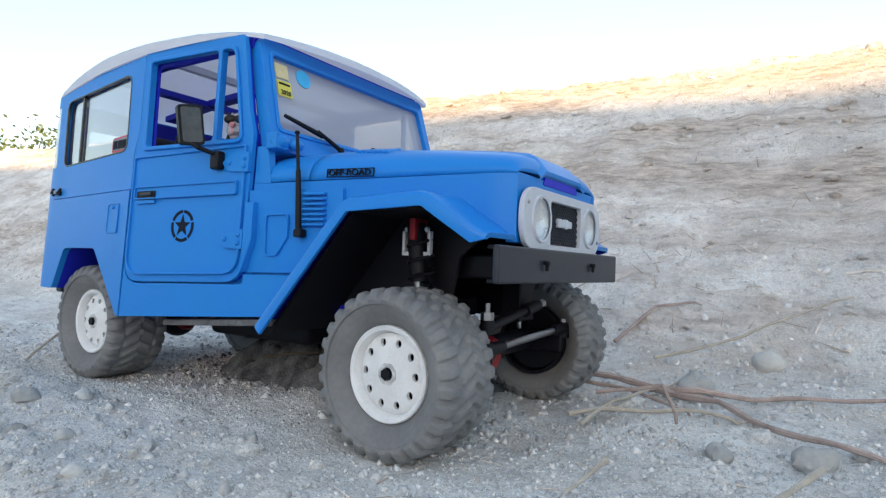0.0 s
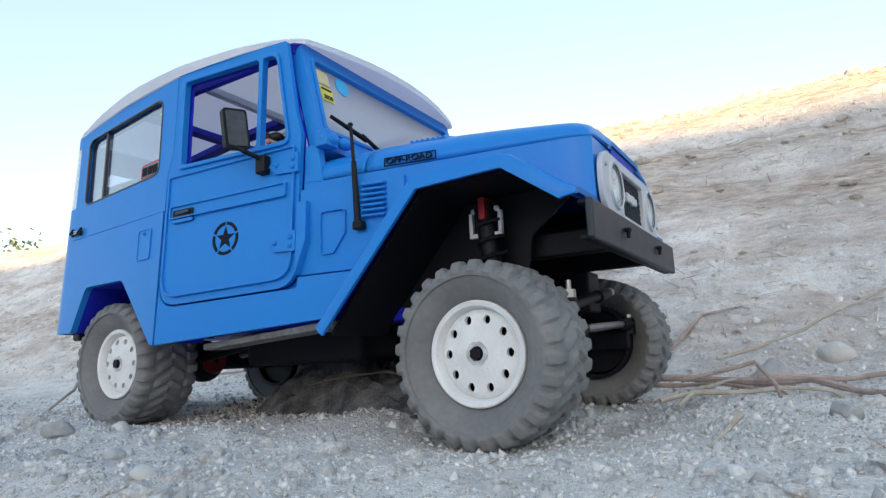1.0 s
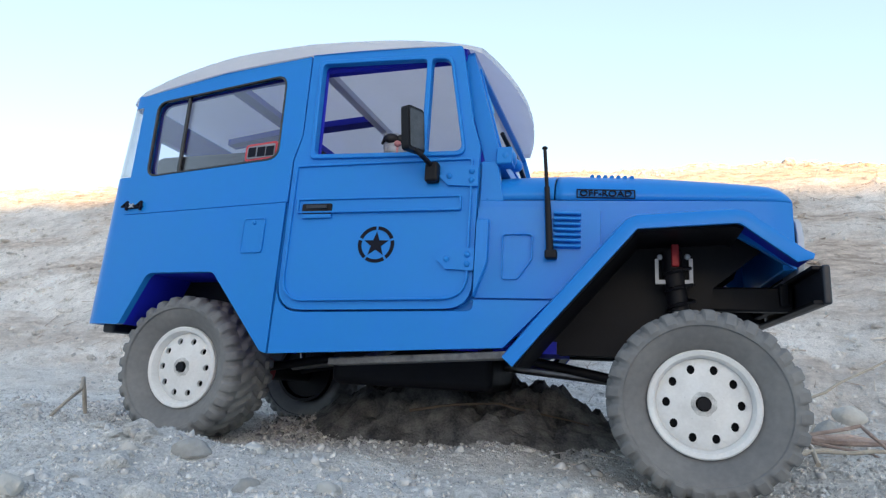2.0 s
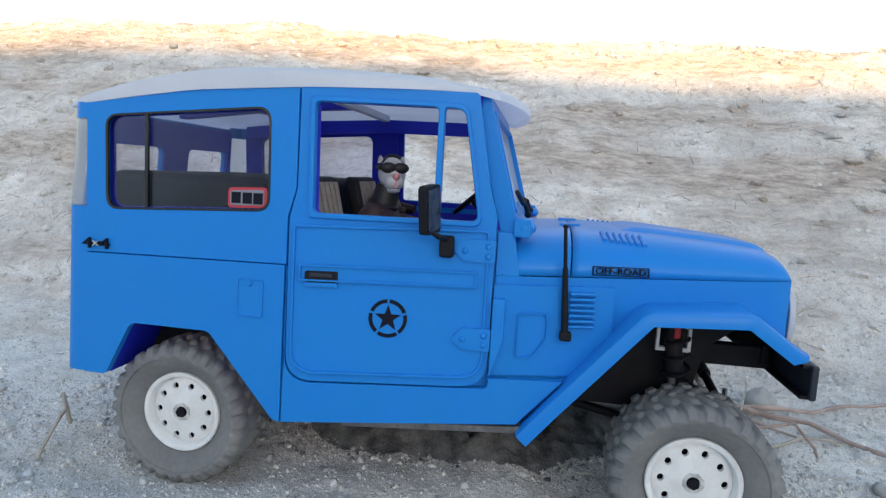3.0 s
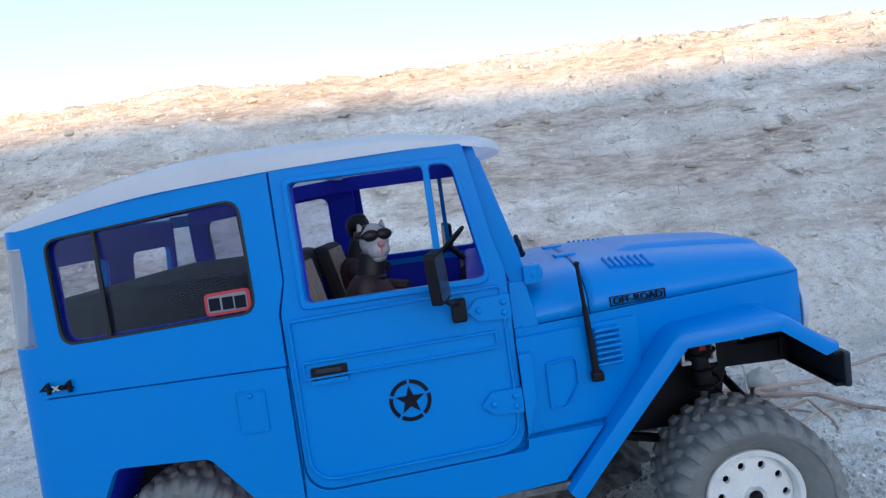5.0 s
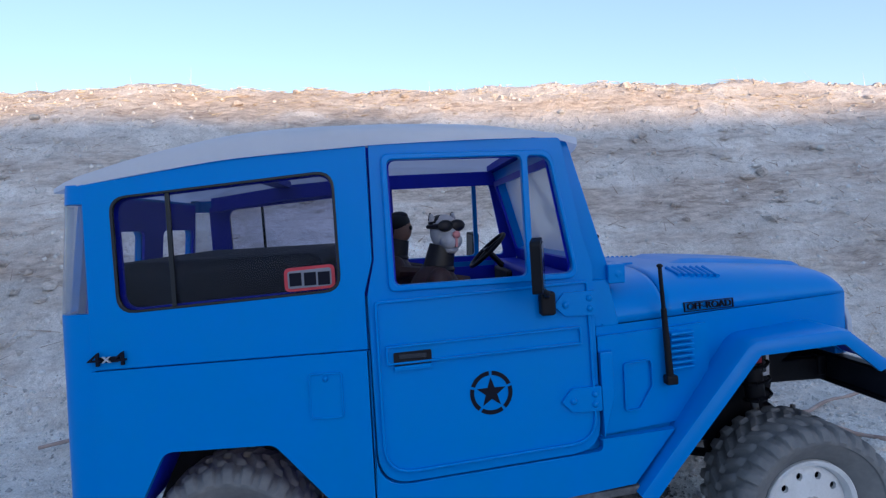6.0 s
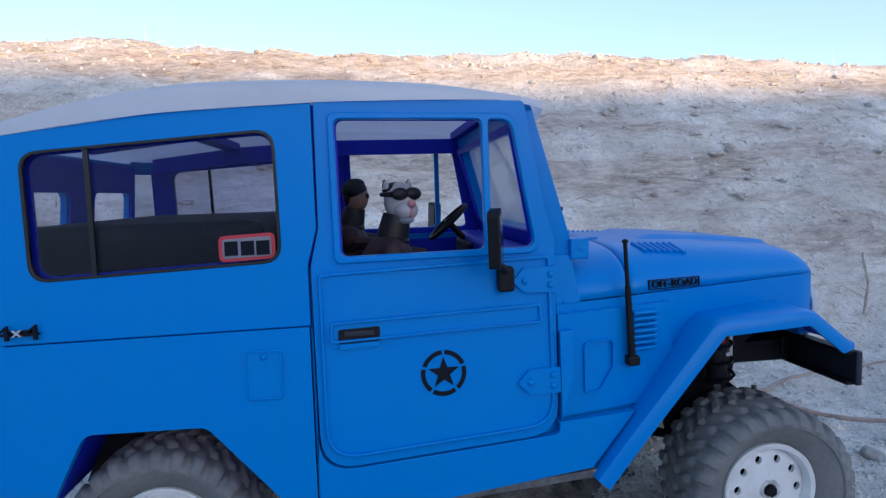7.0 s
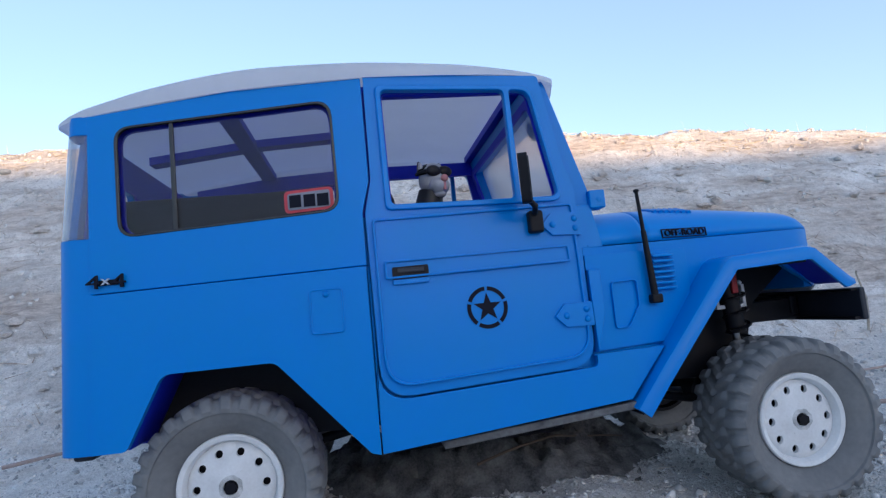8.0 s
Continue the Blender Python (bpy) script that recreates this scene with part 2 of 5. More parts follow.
def rod(bm, a, b, r0, r1=None, seg=10):
    """A round bar from a to b."""
    a, b = Vector(a), Vector(b)
    q = (b - a).to_track_quat("Z", "Y")
    return bmesh.ops.create_cone(bm, cap_ends=True, segments=seg, radius1=r0, radius2=r1 if r1 is not None else r0, depth=(b - a).length, matrix=Matrix.LocRotScale((a + b) / 2, q, None))["verts"]


def ball(bm, c, r, squash=(1, 1, 1), u=12, v=8):
    return bmesh.ops.create_uvsphere(bm, u_segments=u, v_segments=v, radius=r, matrix=Matrix.LocRotScale(c, None, squash))["verts"]


def rounded(pts, radii, seg=5):
    """A polygon with its corners rounded; radii: one for all or one a corner."""
    n, out = len(pts), []
    for i, p in enumerate(pts):
        r = radii[i] if isinstance(radii, (list, tuple)) else radii
        p, a, b = Vector(p), Vector(pts[i - 1]), Vector(pts[(i + 1) % n])
        u, v = (a - p), (b - p)
        ang = u.angle(v) if r else 0
        if not r or ang > 3.1:
            out.append(tuple(p))
            continue
        d = min(r / math.tan(ang / 2), 0.48 * u.length, 0.48 * v.length)
        s, e = p + u.normalized() * d, p + v.normalized() * d
        for k in range(seg + 1):
            t = k / seg
            out.append(tuple((1 - t) ** 2 * s + 2 * t * (1 - t) * p + t * t * e))
    return out


def plate(outer, holes=(), y=0.0, t=0.001, shape=None):
    """A plate in the xz plane from y to y + t, with holes through it; shape(x, z) shifts it in y."""
    bm = bmesh.new()
    edges = []
    for loop in (outer, *holes):
        vs = [bm.verts.new((p[0], y, p[1])) for p in loop]
        edges += [bm.edges.new((vs[i - 1], vs[i])) for i in range(len(vs))]
    bmesh.ops.triangle_fill(bm, use_beauty=True, use_dissolve=False, edges=edges)
    made = bmesh.ops.extrude_face_region(bm, geom=bm.faces[:])["geom"]
    for v in made:
        if isinstance(v, bmesh.types.BMVert):
            v.co.y += t
    if shape:
        for v in bm.verts:
            v.co.y += shape(v.co.x, v.co.z)
    return bm


YC = 0.0085          # the vehicle's middle plane; its near side is at y = -0.05


def mirrored(bm):
    """The same mesh on the other side of the vehicle."""
    out = bm.copy()
    for v in out.verts:
        v.co.y = 2 * YC - v.co.y
    bmesh.ops.reverse_faces(out, faces=out.faces)
    return out


def lathe(profile, seg=48):
    """Turns a profile of (radius, along) about the y axis."""
    bm = bmesh.new()
    rings = []
    for k in range(seg):
        a = 2 * math.pi * k / seg
        rings.append([bm.verts.new((r * math.cos(a), h, r * math.sin(a))) for r, h in profile])
    for k in range(seg):
        p, q = rings[k - 1], rings[k]
        for i in range(len(profile) - 1):
            bm.faces.new((p[i], p[i + 1], q[i + 1], q[i]))
    bmesh.ops.remove_doubles(bm, verts=bm.verts, dist=1e-6)
    return bm


def text_mesh(name, body, size, mat, parent, m, depth=0.0001, label=""):
    cu = bpy.data.curves.new(name, "FONT")
    cu.body, cu.size, cu.extrude, cu.align_x, cu.align_y = body, size, depth, "CENTER", "CENTER"
    tmp = bpy.data.objects.new(name + "_tmp", cu)
    scene.collection.objects.link(tmp)
    bpy.context.view_layer.update()
    me = bpy.data.meshes.new_from_object(tmp.evaluated_get(bpy.context.evaluated_depsgraph_get()))
    bpy.data.objects.remove(tmp)
    bpy.data.curves.remove(cu)
    me.transform(m)
    me.materials.clear()
    me.materials.append(mat)
    ob = new(name, me)
    ob.parent = parent
    if parent.type == "EMPTY":
        ob.matrix_parent_inverse = Matrix.Translation(-parent.location)
    if label:
        ob["label"] = label
    return ob


def lerp(x, table):
    xs, ys = zip(*table)
    return float(np.interp(x, xs, ys))


# ---- the ground: one sheet with a bank behind the vehicle, set near to fit the camera's view, and an unseen one behind the viewer, added to cast shade ----
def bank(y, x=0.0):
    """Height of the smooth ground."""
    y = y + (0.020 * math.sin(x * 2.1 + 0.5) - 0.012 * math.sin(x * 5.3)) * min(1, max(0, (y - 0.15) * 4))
    # low y values: the unseen bank, sized to shade all but the far crest
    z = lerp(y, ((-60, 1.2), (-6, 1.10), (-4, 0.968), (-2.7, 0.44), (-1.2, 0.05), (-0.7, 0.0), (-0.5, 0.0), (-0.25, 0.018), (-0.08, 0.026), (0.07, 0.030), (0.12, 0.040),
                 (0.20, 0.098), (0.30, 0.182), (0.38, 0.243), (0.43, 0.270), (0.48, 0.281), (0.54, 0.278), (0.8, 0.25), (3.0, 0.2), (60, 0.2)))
    if y > 0.12:                                  # the bank sinks slowly towards the front, as fits the camera's view
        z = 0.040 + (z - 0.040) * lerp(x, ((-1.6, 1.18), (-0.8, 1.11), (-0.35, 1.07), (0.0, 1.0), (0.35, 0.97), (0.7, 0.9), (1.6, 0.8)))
    if y < -1.2:                                  # the unseen bank behind rises a little to one side, to tilt its shadow's edge
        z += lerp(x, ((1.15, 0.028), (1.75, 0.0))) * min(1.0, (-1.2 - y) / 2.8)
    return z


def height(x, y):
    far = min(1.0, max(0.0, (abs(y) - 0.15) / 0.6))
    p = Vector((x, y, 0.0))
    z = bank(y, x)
    z += 0.0040 * (noise.noise(p * 14) + 0.6 * noise.noise(p * 31 + Vector((3, 1, 7))))
    z += 0.0016 * noise.noise(p * 85) + 0.0009 * noise.noise(p * 190)
    z += 0.0030 * max(0.0, noise.noise(p * 52 + Vector((8, 2, 3)))) ** 0.7 * min(1.0, max(0.25, (abs(y - 0.01) - 0.05) / 0.05))
    z += far * (0.010 * (0.5 - abs(noise.noise(Vector((x * 11, y * 18, 2.0))))) + 0.009 * noise.noise(Vector((x * 26, y * 46, 5.0))))
    z += far * (0.018 * noise.noise(p * 2.3 + Vector((5, 5, 1))) + 0.012 * noise.noise(p * 6.1) + 0.006 * noise.noise(p * 17 + Vector((2, 9, 4))))
    for wx, wy, wz in ((0.0925, -0.040, 0.0240), (0.0950, 0.056, 0.0262), (-0.0720, -0.036, 0.0255), (-0.0730, 0.052, 0.0250)):
        d = ((x - wx) / 0.030) ** 2 + ((y - wy) / 0.024) ** 2
        z += (wz - z) * math.exp(-d * 1.2)
    z += 0.0070 * math.exp(-((x + 0.075) / 0.06) ** 2 - ((y + 0.078) / 0.017) ** 2)
    z += 0.008 * math.exp(-((x - 0.0) / 0.05) ** 2 - ((y - 0.035) / 0.03) ** 2)
    return z


def spread(lo, hi, fine, step, grow):
    """Coordinates that are close together between -fine and fine and widen outwards."""
    vals, v, s = [0.0], 0.0, step
    while v < hi:
        v += s
        s = step if v < fine else s * grow
        vals.append(v)
    neg, v, s = [], 0.0, step
    while v > lo:
        v -= s
        s = step if v > -fine else s * grow
        neg.append(v)
    return neg[::-1] + vals


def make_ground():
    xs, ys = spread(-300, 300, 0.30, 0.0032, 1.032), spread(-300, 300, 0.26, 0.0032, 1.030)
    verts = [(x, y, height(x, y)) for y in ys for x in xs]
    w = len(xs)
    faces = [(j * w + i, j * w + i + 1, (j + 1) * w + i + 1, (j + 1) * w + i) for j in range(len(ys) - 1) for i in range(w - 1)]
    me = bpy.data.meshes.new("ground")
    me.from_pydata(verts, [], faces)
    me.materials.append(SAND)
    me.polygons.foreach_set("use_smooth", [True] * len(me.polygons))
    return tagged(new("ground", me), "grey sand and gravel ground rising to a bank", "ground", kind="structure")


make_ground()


# ---- the toy truck: x forwards, near side at negative y ----
truck = empty("toy_truck", (0.008, YC, 0.026), "blue plastic off-road model truck with a white roof, standing on gravel", "toy truck")


SIDE = ((-0.1145, 0.0037), (-0.1022, 0.0030), (-0.0319, -0.0010), (0.0312, 0.0050), (0.053, 0.0076), (0.06, 0.0085))


def draw_in(x, z=0.1):
    """How far the body's side draws in from its widest place, low behind the door."""
    return lerp(x, SIDE) + min(0.0, z - 0.118) * 0.05


def lean(x, z):
    """The same, with the cabin's lean above the belt."""
    return max(0.0, z - 0.118) * 0.035 + draw_in(x, z)


def front_y(x):
    """Half width of the bonnet and cowl."""
    return lerp(x, ((0.030, 0.0446), (0.05, 0.0410), (0.0665, 0.0372), (0.09, 0.0326), (0.1205, 0.0260))) - 0.0016 * max(0.0, (x - 0.113) / 0.0075) ** 2


def both(name, bm, mat, parent=truck, label="", **k):
    a = part(name, bm.copy(), mat, parent, label, **k)
    b = part(name, mirrored(bm), mat, parent, label, **k)
    bm.free()
    return a, b


# rear quarter panels, above and below the belt seam
quarter_top = [(-0.1030, 0.1031), (-0.0319, 0.1045), (-0.0319, 0.119), (-0.0295, 0.1277), (-0.0295, 0.1574), (-0.066, 0.1558), (-0.1030, 0.1511)]
rear_window = rounded([(-0.0955, 0.1175), (-0.0380, 0.1202), (-0.0384, 0.1513), (-0.0960, 0.1474)], 0.0045)
both("upper_quarter_panel", plate(quarter_top, [rear_window[::-1]], -0.050, 0.0022, lean), BLUE, bevel=0.0003)
quarter_low = [(-0.1030, 0.0632), (-0.0948, 0.0632), (-0.0857, 0.0812), (-0.0575, 0.0814), (-0.0346, 0.0562), (-0.0322, 0.0556), (-0.0322, 0.10425), (-0.1030, 0.10285)]
both("lower_quarter_panel", plate(rounded(quarter_low, [0, 0.002, 0.004, 0.004, 0.002, 0, 0, 0]), [], -0.0503, 0.0026, draw_in), BLUE, bevel=0.0004)
flap_out = rounded([(-0.0477, 0.0874), (-0.0389, 0.0874), (-0.0389, 0.0993), (-0.0477, 0.0993)], 0.0012)
flap_in = rounded([(-0.0472, 0.0879), (-0.0394, 0.0879), (-0.0394, 0.0988), (-0.0472, 0.0988)], 0.0009)
both("fuel_flap", plate(flap_in, [], -0.0505, 0.0004, draw_in), BLUE)
both("flap_bead", plate(flap_out, [flap_in[::-1]], -0.0508, 0.0009, draw_in), BLUE, bevel=0.0002)
bm = bmesh.new()
ball(bm, (-0.0433, -0.0506 + draw_in(-0.0433), 0.0977), 0.0008)
both("flap_button", bm, BLUE)


def corner_strip(z0, z1, bulge=0.0, t=0.0018):
    """The rounded rear corner between two heights."""
    bm = bmesh.new()
    rows = []
    for k in range(9):
        a = math.pi / 2 * k / 8
        row = []
        for z in (z0, (z0 + z1) / 2, z1):
            s = lean(-0.1022, z)
            x, y = -0.1022 - 0.0098 * math.sin(a) ** 0.6, -0.0498 + s + 0.0085 * (1 - max(0.0, math.cos(a)) ** 0.6)
            x += max(0, z - 0.118) * 0.10 * math.sin(a)
            row.append((bm.verts.new((x, y, z)), bm.verts.new((x + t * math.sin(a), y + t * math.cos(a), z))))
        rows.append(row)
    for p, q in zip(rows, rows[1:]):
        for i in range(2):
            bm.faces.new((p[i][0], q[i][0], q[i + 1][0], p[i + 1][0]))
            bm.faces.new((p[i][1], p[i + 1][1], q[i + 1][1], q[i][1]))
        bm.faces.new((p[0][0], p[0][1], q[0][1], q[0][0]))
        bm.faces.new((p[2][0], q[2][0], q[2][1], p[2][1]))
    return bm


both("rear_corner_panel", corner_strip(0.0632, 0.1178), BLUE)
both("rear_corner_header", corner_strip(0.1462, 0.1512), BLUE)
both("rear_corner_window", corner_strip(0.1180, 0.1460, t=0.0006), CORNER, label="clear curved corner window")
# rear wall with two door windows
rear_holes = [rounded([(a - 0.016, 0.1215), (a - 0.016, 0.1390), (a + 0.016, 0.1390), (a + 0.016, 0.1215)], 0.003) for a in (-0.024, 0.024)]
bm = plate([(-0.0470, 0.0632), (0.0470, 0.0632), (0.0470, 0.1178), (0.0440, 0.150), (-0.0440, 0.150), (-0.0470, 0.1178)],
           rear_holes, 0, 0.0022)
for v in bm.verts:
    x, y, z = v.co
    v.co = (-0.1120 + y + max(0, z - 0.118) * 0.10, YC + x, z)
part("rear_wall", bm, BLUE, truck, bevel=0.0003)
# added sheet that gives the rear wall's inside the deeper blue
bm = plate([(-0.0440, 0.0870), (0.0440, 0.0870), (0.0440, 0.1178), (0.0415, 0.1490), (-0.0415, 0.1490), (-0.0440, 0.1178)], rear_holes, 0, 0.0008)
for v in bm.verts:
    x, y, z = v.co
    v.co = (-0.1095 + y + max(0, z - 0.118) * 0.10, YC + x, z)
part("rear_inner_wall", bm, INNER, truck, "deep blue inner rear wall")

# rocker panel below the door, with the hinge block in front of the door
sill = [(-0.0318, 0.0556), (0.0400, 0.0603), (0.0530, 0.0742), (0.0300, 0.0736)]
sill += rounded([(0.0308, 0.0740), (0.0308, 0.0706), (-0.0314, 0.0683), (-0.0314, 0.1040), (-0.0318, 0.1040)], [0, 0.0085, 0.0085, 0, 0], 6)
both("rocker_panel", plate(sill, [], -0.050, 0.0024, draw_in), BLUE, bevel=0.0003)
both("hinge_block", plate([(0.0310, 0.0744), (0.0346, 0.0853), (0.0346, 0.0982), (0.0310, 0.0982)], [], -0.0516, 0.003, draw_in), BLUE, bevel=0.0003)

# doors
both("door_jamb", plate([(-0.0325, 0.0660), (0.0318, 0.0660), (0.0318, 0.1180), (-0.0325, 0.1180)], [], -0.0470, 0.0008, draw_in), BLUE)
door_out = rounded([(-0.0308, 0.0690), (0.0303, 0.0712), (0.0306, 0.1222), (0.0281, 0.1308), (0.0233, 0.1578), (-0.0288, 0.1584), (-0.0290, 0.1277), (-0.0312, 0.1187)],
                   [0.0085, 0.0085, 0.002, 0.004, 0.0015, 0.001, 0.003, 0.003], 6)
main_pane = rounded([(-0.0240, 0.1206), (0.0119, 0.1206), (0.0119, 0.1532), (-0.0243, 0.1534)], 0.0018, 4)
vent_pane = rounded([(0.0137, 0.1206), (0.0252, 0.1206), (0.0196, 0.1528), (0.0137, 0.1532)], [0.0012, 0.0022, 0.0035, 0.0012], 4)
star_pts = [(math.sin(math.pi * k / 5) * (0.0041 if k % 2 == 0 else 0.00165), math.cos(math.pi * k / 5) * (0.0041 if k % 2 == 0 else 0.00165)) for k in range(10)]
for side in (-1, 1):
    def put(bm):
        return bm if side < 0 else mirrored(bm)

    door = part("door", put(plate(door_out, [main_pane[::-1], vent_pane[::-1]], -0.0502, 0.0016, lean)), BLUE, truck, bevel=0.00035)
    rim_out = rounded([(-0.0256, 0.1190), (0.0266, 0.1190), (0.0204, 0.1546), (-0.0258, 0.1550)], [0.002, 0.003, 0.004, 0.002], 4)
    part("window_rib", put(plate(rim_out, [main_pane[::-1], vent_pane[::-1]], -0.0512, 0.0012, lean)), BLUE, door, bevel=0.00045)
    part("raised_panel", put(plate(rounded([(-0.0292, 0.0718), (0.0290, 0.0740), (0.0287, 0.1180), (-0.0294, 0.1166)], [0.0075, 0.0075, 0.001, 0.001], 6), [], -0.0506, 0.0010, draw_in)), BLUE, door, bevel=0.0003)
    bead_out = rounded([(-0.0294, 0.0716), (0.0292, 0.0738), (0.0289, 0.1182), (-0.0296, 0.1168)], [0.0078, 0.0078, 0.0012, 0.0012], 6)
    bead_in = rounded([(-0.0287, 0.0723), (0.0285, 0.0745), (0.0282, 0.1175), (-0.0289, 0.1161)], [0.0072, 0.0072, 0.0008, 0.0008], 6)
    part("panel_bead", put(plate(bead_out, [bead_in[::-1]], -0.0514, 0.0010, draw_in)), BLUE, door, bevel=0.00025)
    part("belt_strip", put(plate(rounded([(-0.0271, 0.1003), (0.0259, 0.1012), (0.0258, 0.1057), (-0.0271, 0.1049)], 0.0006), [], -0.0511, 0.0010, draw_in)), BLUE, door, bevel=0.0003)
    part("strip_bead", put(plate(rounded([(-0.0273, 0.1001), (0.0261, 0.1010), (0.0260, 0.1059), (-0.0273, 0.1051)], 0.0008), [rounded([(-0.0267, 0.1007), (0.0255, 0.1016), (0.0254, 0.1053), (-0.0267, 0.1045)], 0.0005)[::-1]], -0.0518, 0.0012, draw_in)), BLUE, door, bevel=0.0002)
    part("door_handle", put(plate(rounded([(-0.0254, 0.0999), (-0.0155, 0.1001), (-0.0155, 0.1034), (-0.0254, 0.1032)], 0.0005), [], -0.0516, 0.0006, draw_in)), BLACK, door, "black recessed door handle", bevel=0.0002)
    bm = bmesh.new()
    box(bm, -0.0240, -0.0168, -0.0520 + draw_in(-0.0204), -0.0513 + draw_in(-0.0204), 0.1016, 0.1028)
    part("pull", put(bm), BUMPER, door, bevel=0.0002)
    part("handle_lip", put(plate([(-0.0254, 0.0985), (-0.0155, 0.0987), (-0.0155, 0.0999), (-0.0254, 0.0997)], [], -0.0517, 0.0008, draw_in)), BLUE, door, bevel=0.0002)
    for zc, x0 in ((0.0857, 0.0193), (0.1120, 0.0186)):
        hinge = part("hinge", put(plate(rounded([(x0, zc), (x0 + 0.003, zc - 0.0030), (0.0308, zc - 0.0034), (0.0308, zc + 0.0034), (x0 + 0.003, zc + 0.0033)], 0.0004, 2), [], -0.0516, 0.0014, draw_in)), BLUE, door, bevel=0.0003)
        for bx, bz in ((x0 + 0.0033, zc), (0.0288, zc + 0.0014), (0.0288, zc - 0.0014)):
            bm = bmesh.new()
            ball(bm, (bx, -0.0516 + draw_in(bx, bz), bz), 0.00095, (1, 0.8, 1))
            part("bolt", put(bm), BLUE, hinge)
    # the star in its broken ring
    part("star_print", put(plate([(x, 0.0902 + z) for x, z in star_pts], [], -0.0508, 0.0003, draw_in)), DECAL, door, "black star print in a broken ring")
    bm = bmesh.new()
    for k in range(5):
        a0, a1 = math.radians(90 + 72 * k + 4), math.radians(90 + 72 * (k + 1) - 4)
        arc = [a0 + (a1 - a0) * i / 10 for i in range(11)]
        pts = [(0.0058 * math.cos(a), 0.0902 + 0.0058 * math.sin(a)) for a in arc] + [(0.0047 * math.cos(a), 0.0902 + 0.0047 * math.sin(a)) for a in arc[::-1]]
        piece = plate(pts, [], -0.0508, 0.0003, draw_in)
        tmp = bpy.data.meshes.new("arc")
        piece.to_mesh(tmp)
        piece.free()
        bm.from_mesh(tmp)
        bpy.data.meshes.remove(tmp)
    part("ring_print", put(bm), DECAL, door)
    # panes
    part("side_window", put(plate(rounded([(-0.0961, 0.1169), (-0.0374, 0.1197), (-0.0377, 0.1520), (-0.0966, 0.1480)], 0.005), [], -0.0486, 0.0004, lean)), TINT, truck, "smoked plastic side window with a black seal")
    seal = rounded([(-0.0957, 0.1173), (-0.0378, 0.1200), (-0.0382, 0.1516), (-0.0962, 0.1476)], 0.0046)
    inner = rounded([(-0.0949, 0.1180), (-0.0386, 0.1207), (-0.0389, 0.1508), (-0.0954, 0.1470)], 0.0042)
    part("window_seal", put(plate(seal, [inner[::-1]], -0.0502, 0.0012, lean)), SEAL, truck, "black rubber window seal", bevel=0.0002)
    part("window_divider", put(plate([(-0.0817, 0.1180), (-0.0805, 0.1180), (-0.0808, 0.1482), (-0.0819, 0.1480)], [], -0.0498, 0.0012, lean)), SEAL, truck, bevel=0.0002)
    if side < 0:
        # sticker in the side window: red border, grey field, dark bars
        st = part("window_sticker", plate(rounded([(-0.0526, 0.1204), (-0.0394, 0.1210), (-0.0394, 0.1272), (-0.0526, 0.1266)], 0.0015), [], -0.0490, 0.0003, lean), STICKRED, truck, "red-bordered sticker on the side window")
        part("sticker_field", plate(rounded([(-0.0517, 0.1212), (-0.0403, 0.1217), (-0.0403, 0.1264), (-0.0517, 0.1258)], 0.0008), [], -0.0492, 0.0003, lean), STICKGREY, st)
        for x0 in (-0.0512, -0.0474, -0.0438):
            part("sticker_bar", plate([(x0, 0.1219), (x0 + 0.0031, 0.1220), (x0 + 0.0031, 0.1254), (x0, 0.1253)], [], -0.0494, 0.0003, lean), DECAL, st)

# badge at the rear quarter: two black figures with a pale cross between
BADGE = Matrix.Translation((-0.0985, -0.05075 + draw_in(-0.0995), 0.1060)) @ Matrix.Rotation(math.pi / 2, 4, "X")
badge = part("rear_badge", plate(rounded([(-0.1014, 0.1052), (-0.0956, 0.1053), (-0.0956, 0.1067), (-0.1014, 0.1066)], 0.0005), [], -0.0505, 0.0004, draw_in), BLACK, truck, "black raised 4x4 badge")
for x in (-0.0031, 0.0031):
    text_mesh("badge_figure", "4", 0.0050, DECAL, badge, BADGE @ Matrix.Translation((x, 0, 0)) @ Matrix.Diagonal((1.5, 1.0, 1, 1)), 0.0004)
text_mesh("badge_cross", "x", 0.0034, BEZEL, badge, BADGE @ Matrix.Translation((0, 0.0004, 0.0003)) @ Matrix.Diagonal((1.3, 1.0, 1, 1)), 0.0003)

# front side panels and raised cowl panels
def side_shape(x, z):
    return -front_y(x)


bm = bmesh.new()
columns = []
for i in range(41):
    x = 0.0312 + 0.0893 * (1 - (1 - i / 40) ** 1.5)
    low = lerp(x, ((0.0312, 0.0640), (0.0470, 0.0640), (0.0560, 0.0744), (0.0760, 0.0960), (0.1040, 0.0960), (0.1198, 0.0868)))
    top = lerp(x, ((0.0312, 0.1047), (0.1205, 0.1066)))
    columns.append([bm.verts.new((x, -front_y(x) + dy, z)) for z, dy in ((low, 0), (top, 0), (top, 0.002), (low, 0.002))])
for p, q in zip(columns, columns[1:]):
    for k in range(4):
        bm.faces.new((p[k - 1], q[k - 1], q[k], p[k]))
bm.faces.new(columns[0])
bm.faces.new(columns[-1][::-1])
both("front_side_panel", bm, BLUE)
cowl = rounded([(0.0310, 0.0746), (0.0560, 0.0752), (0.0666, 0.0870), (0.0666, 0.1028), (0.0310, 0.1023)], [0, 0, 0, 0.001, 0])
both("cowl_panel", plate(cowl, [], -0.0015, 0.0017, side_shape), BLUE, bevel=0.0004)
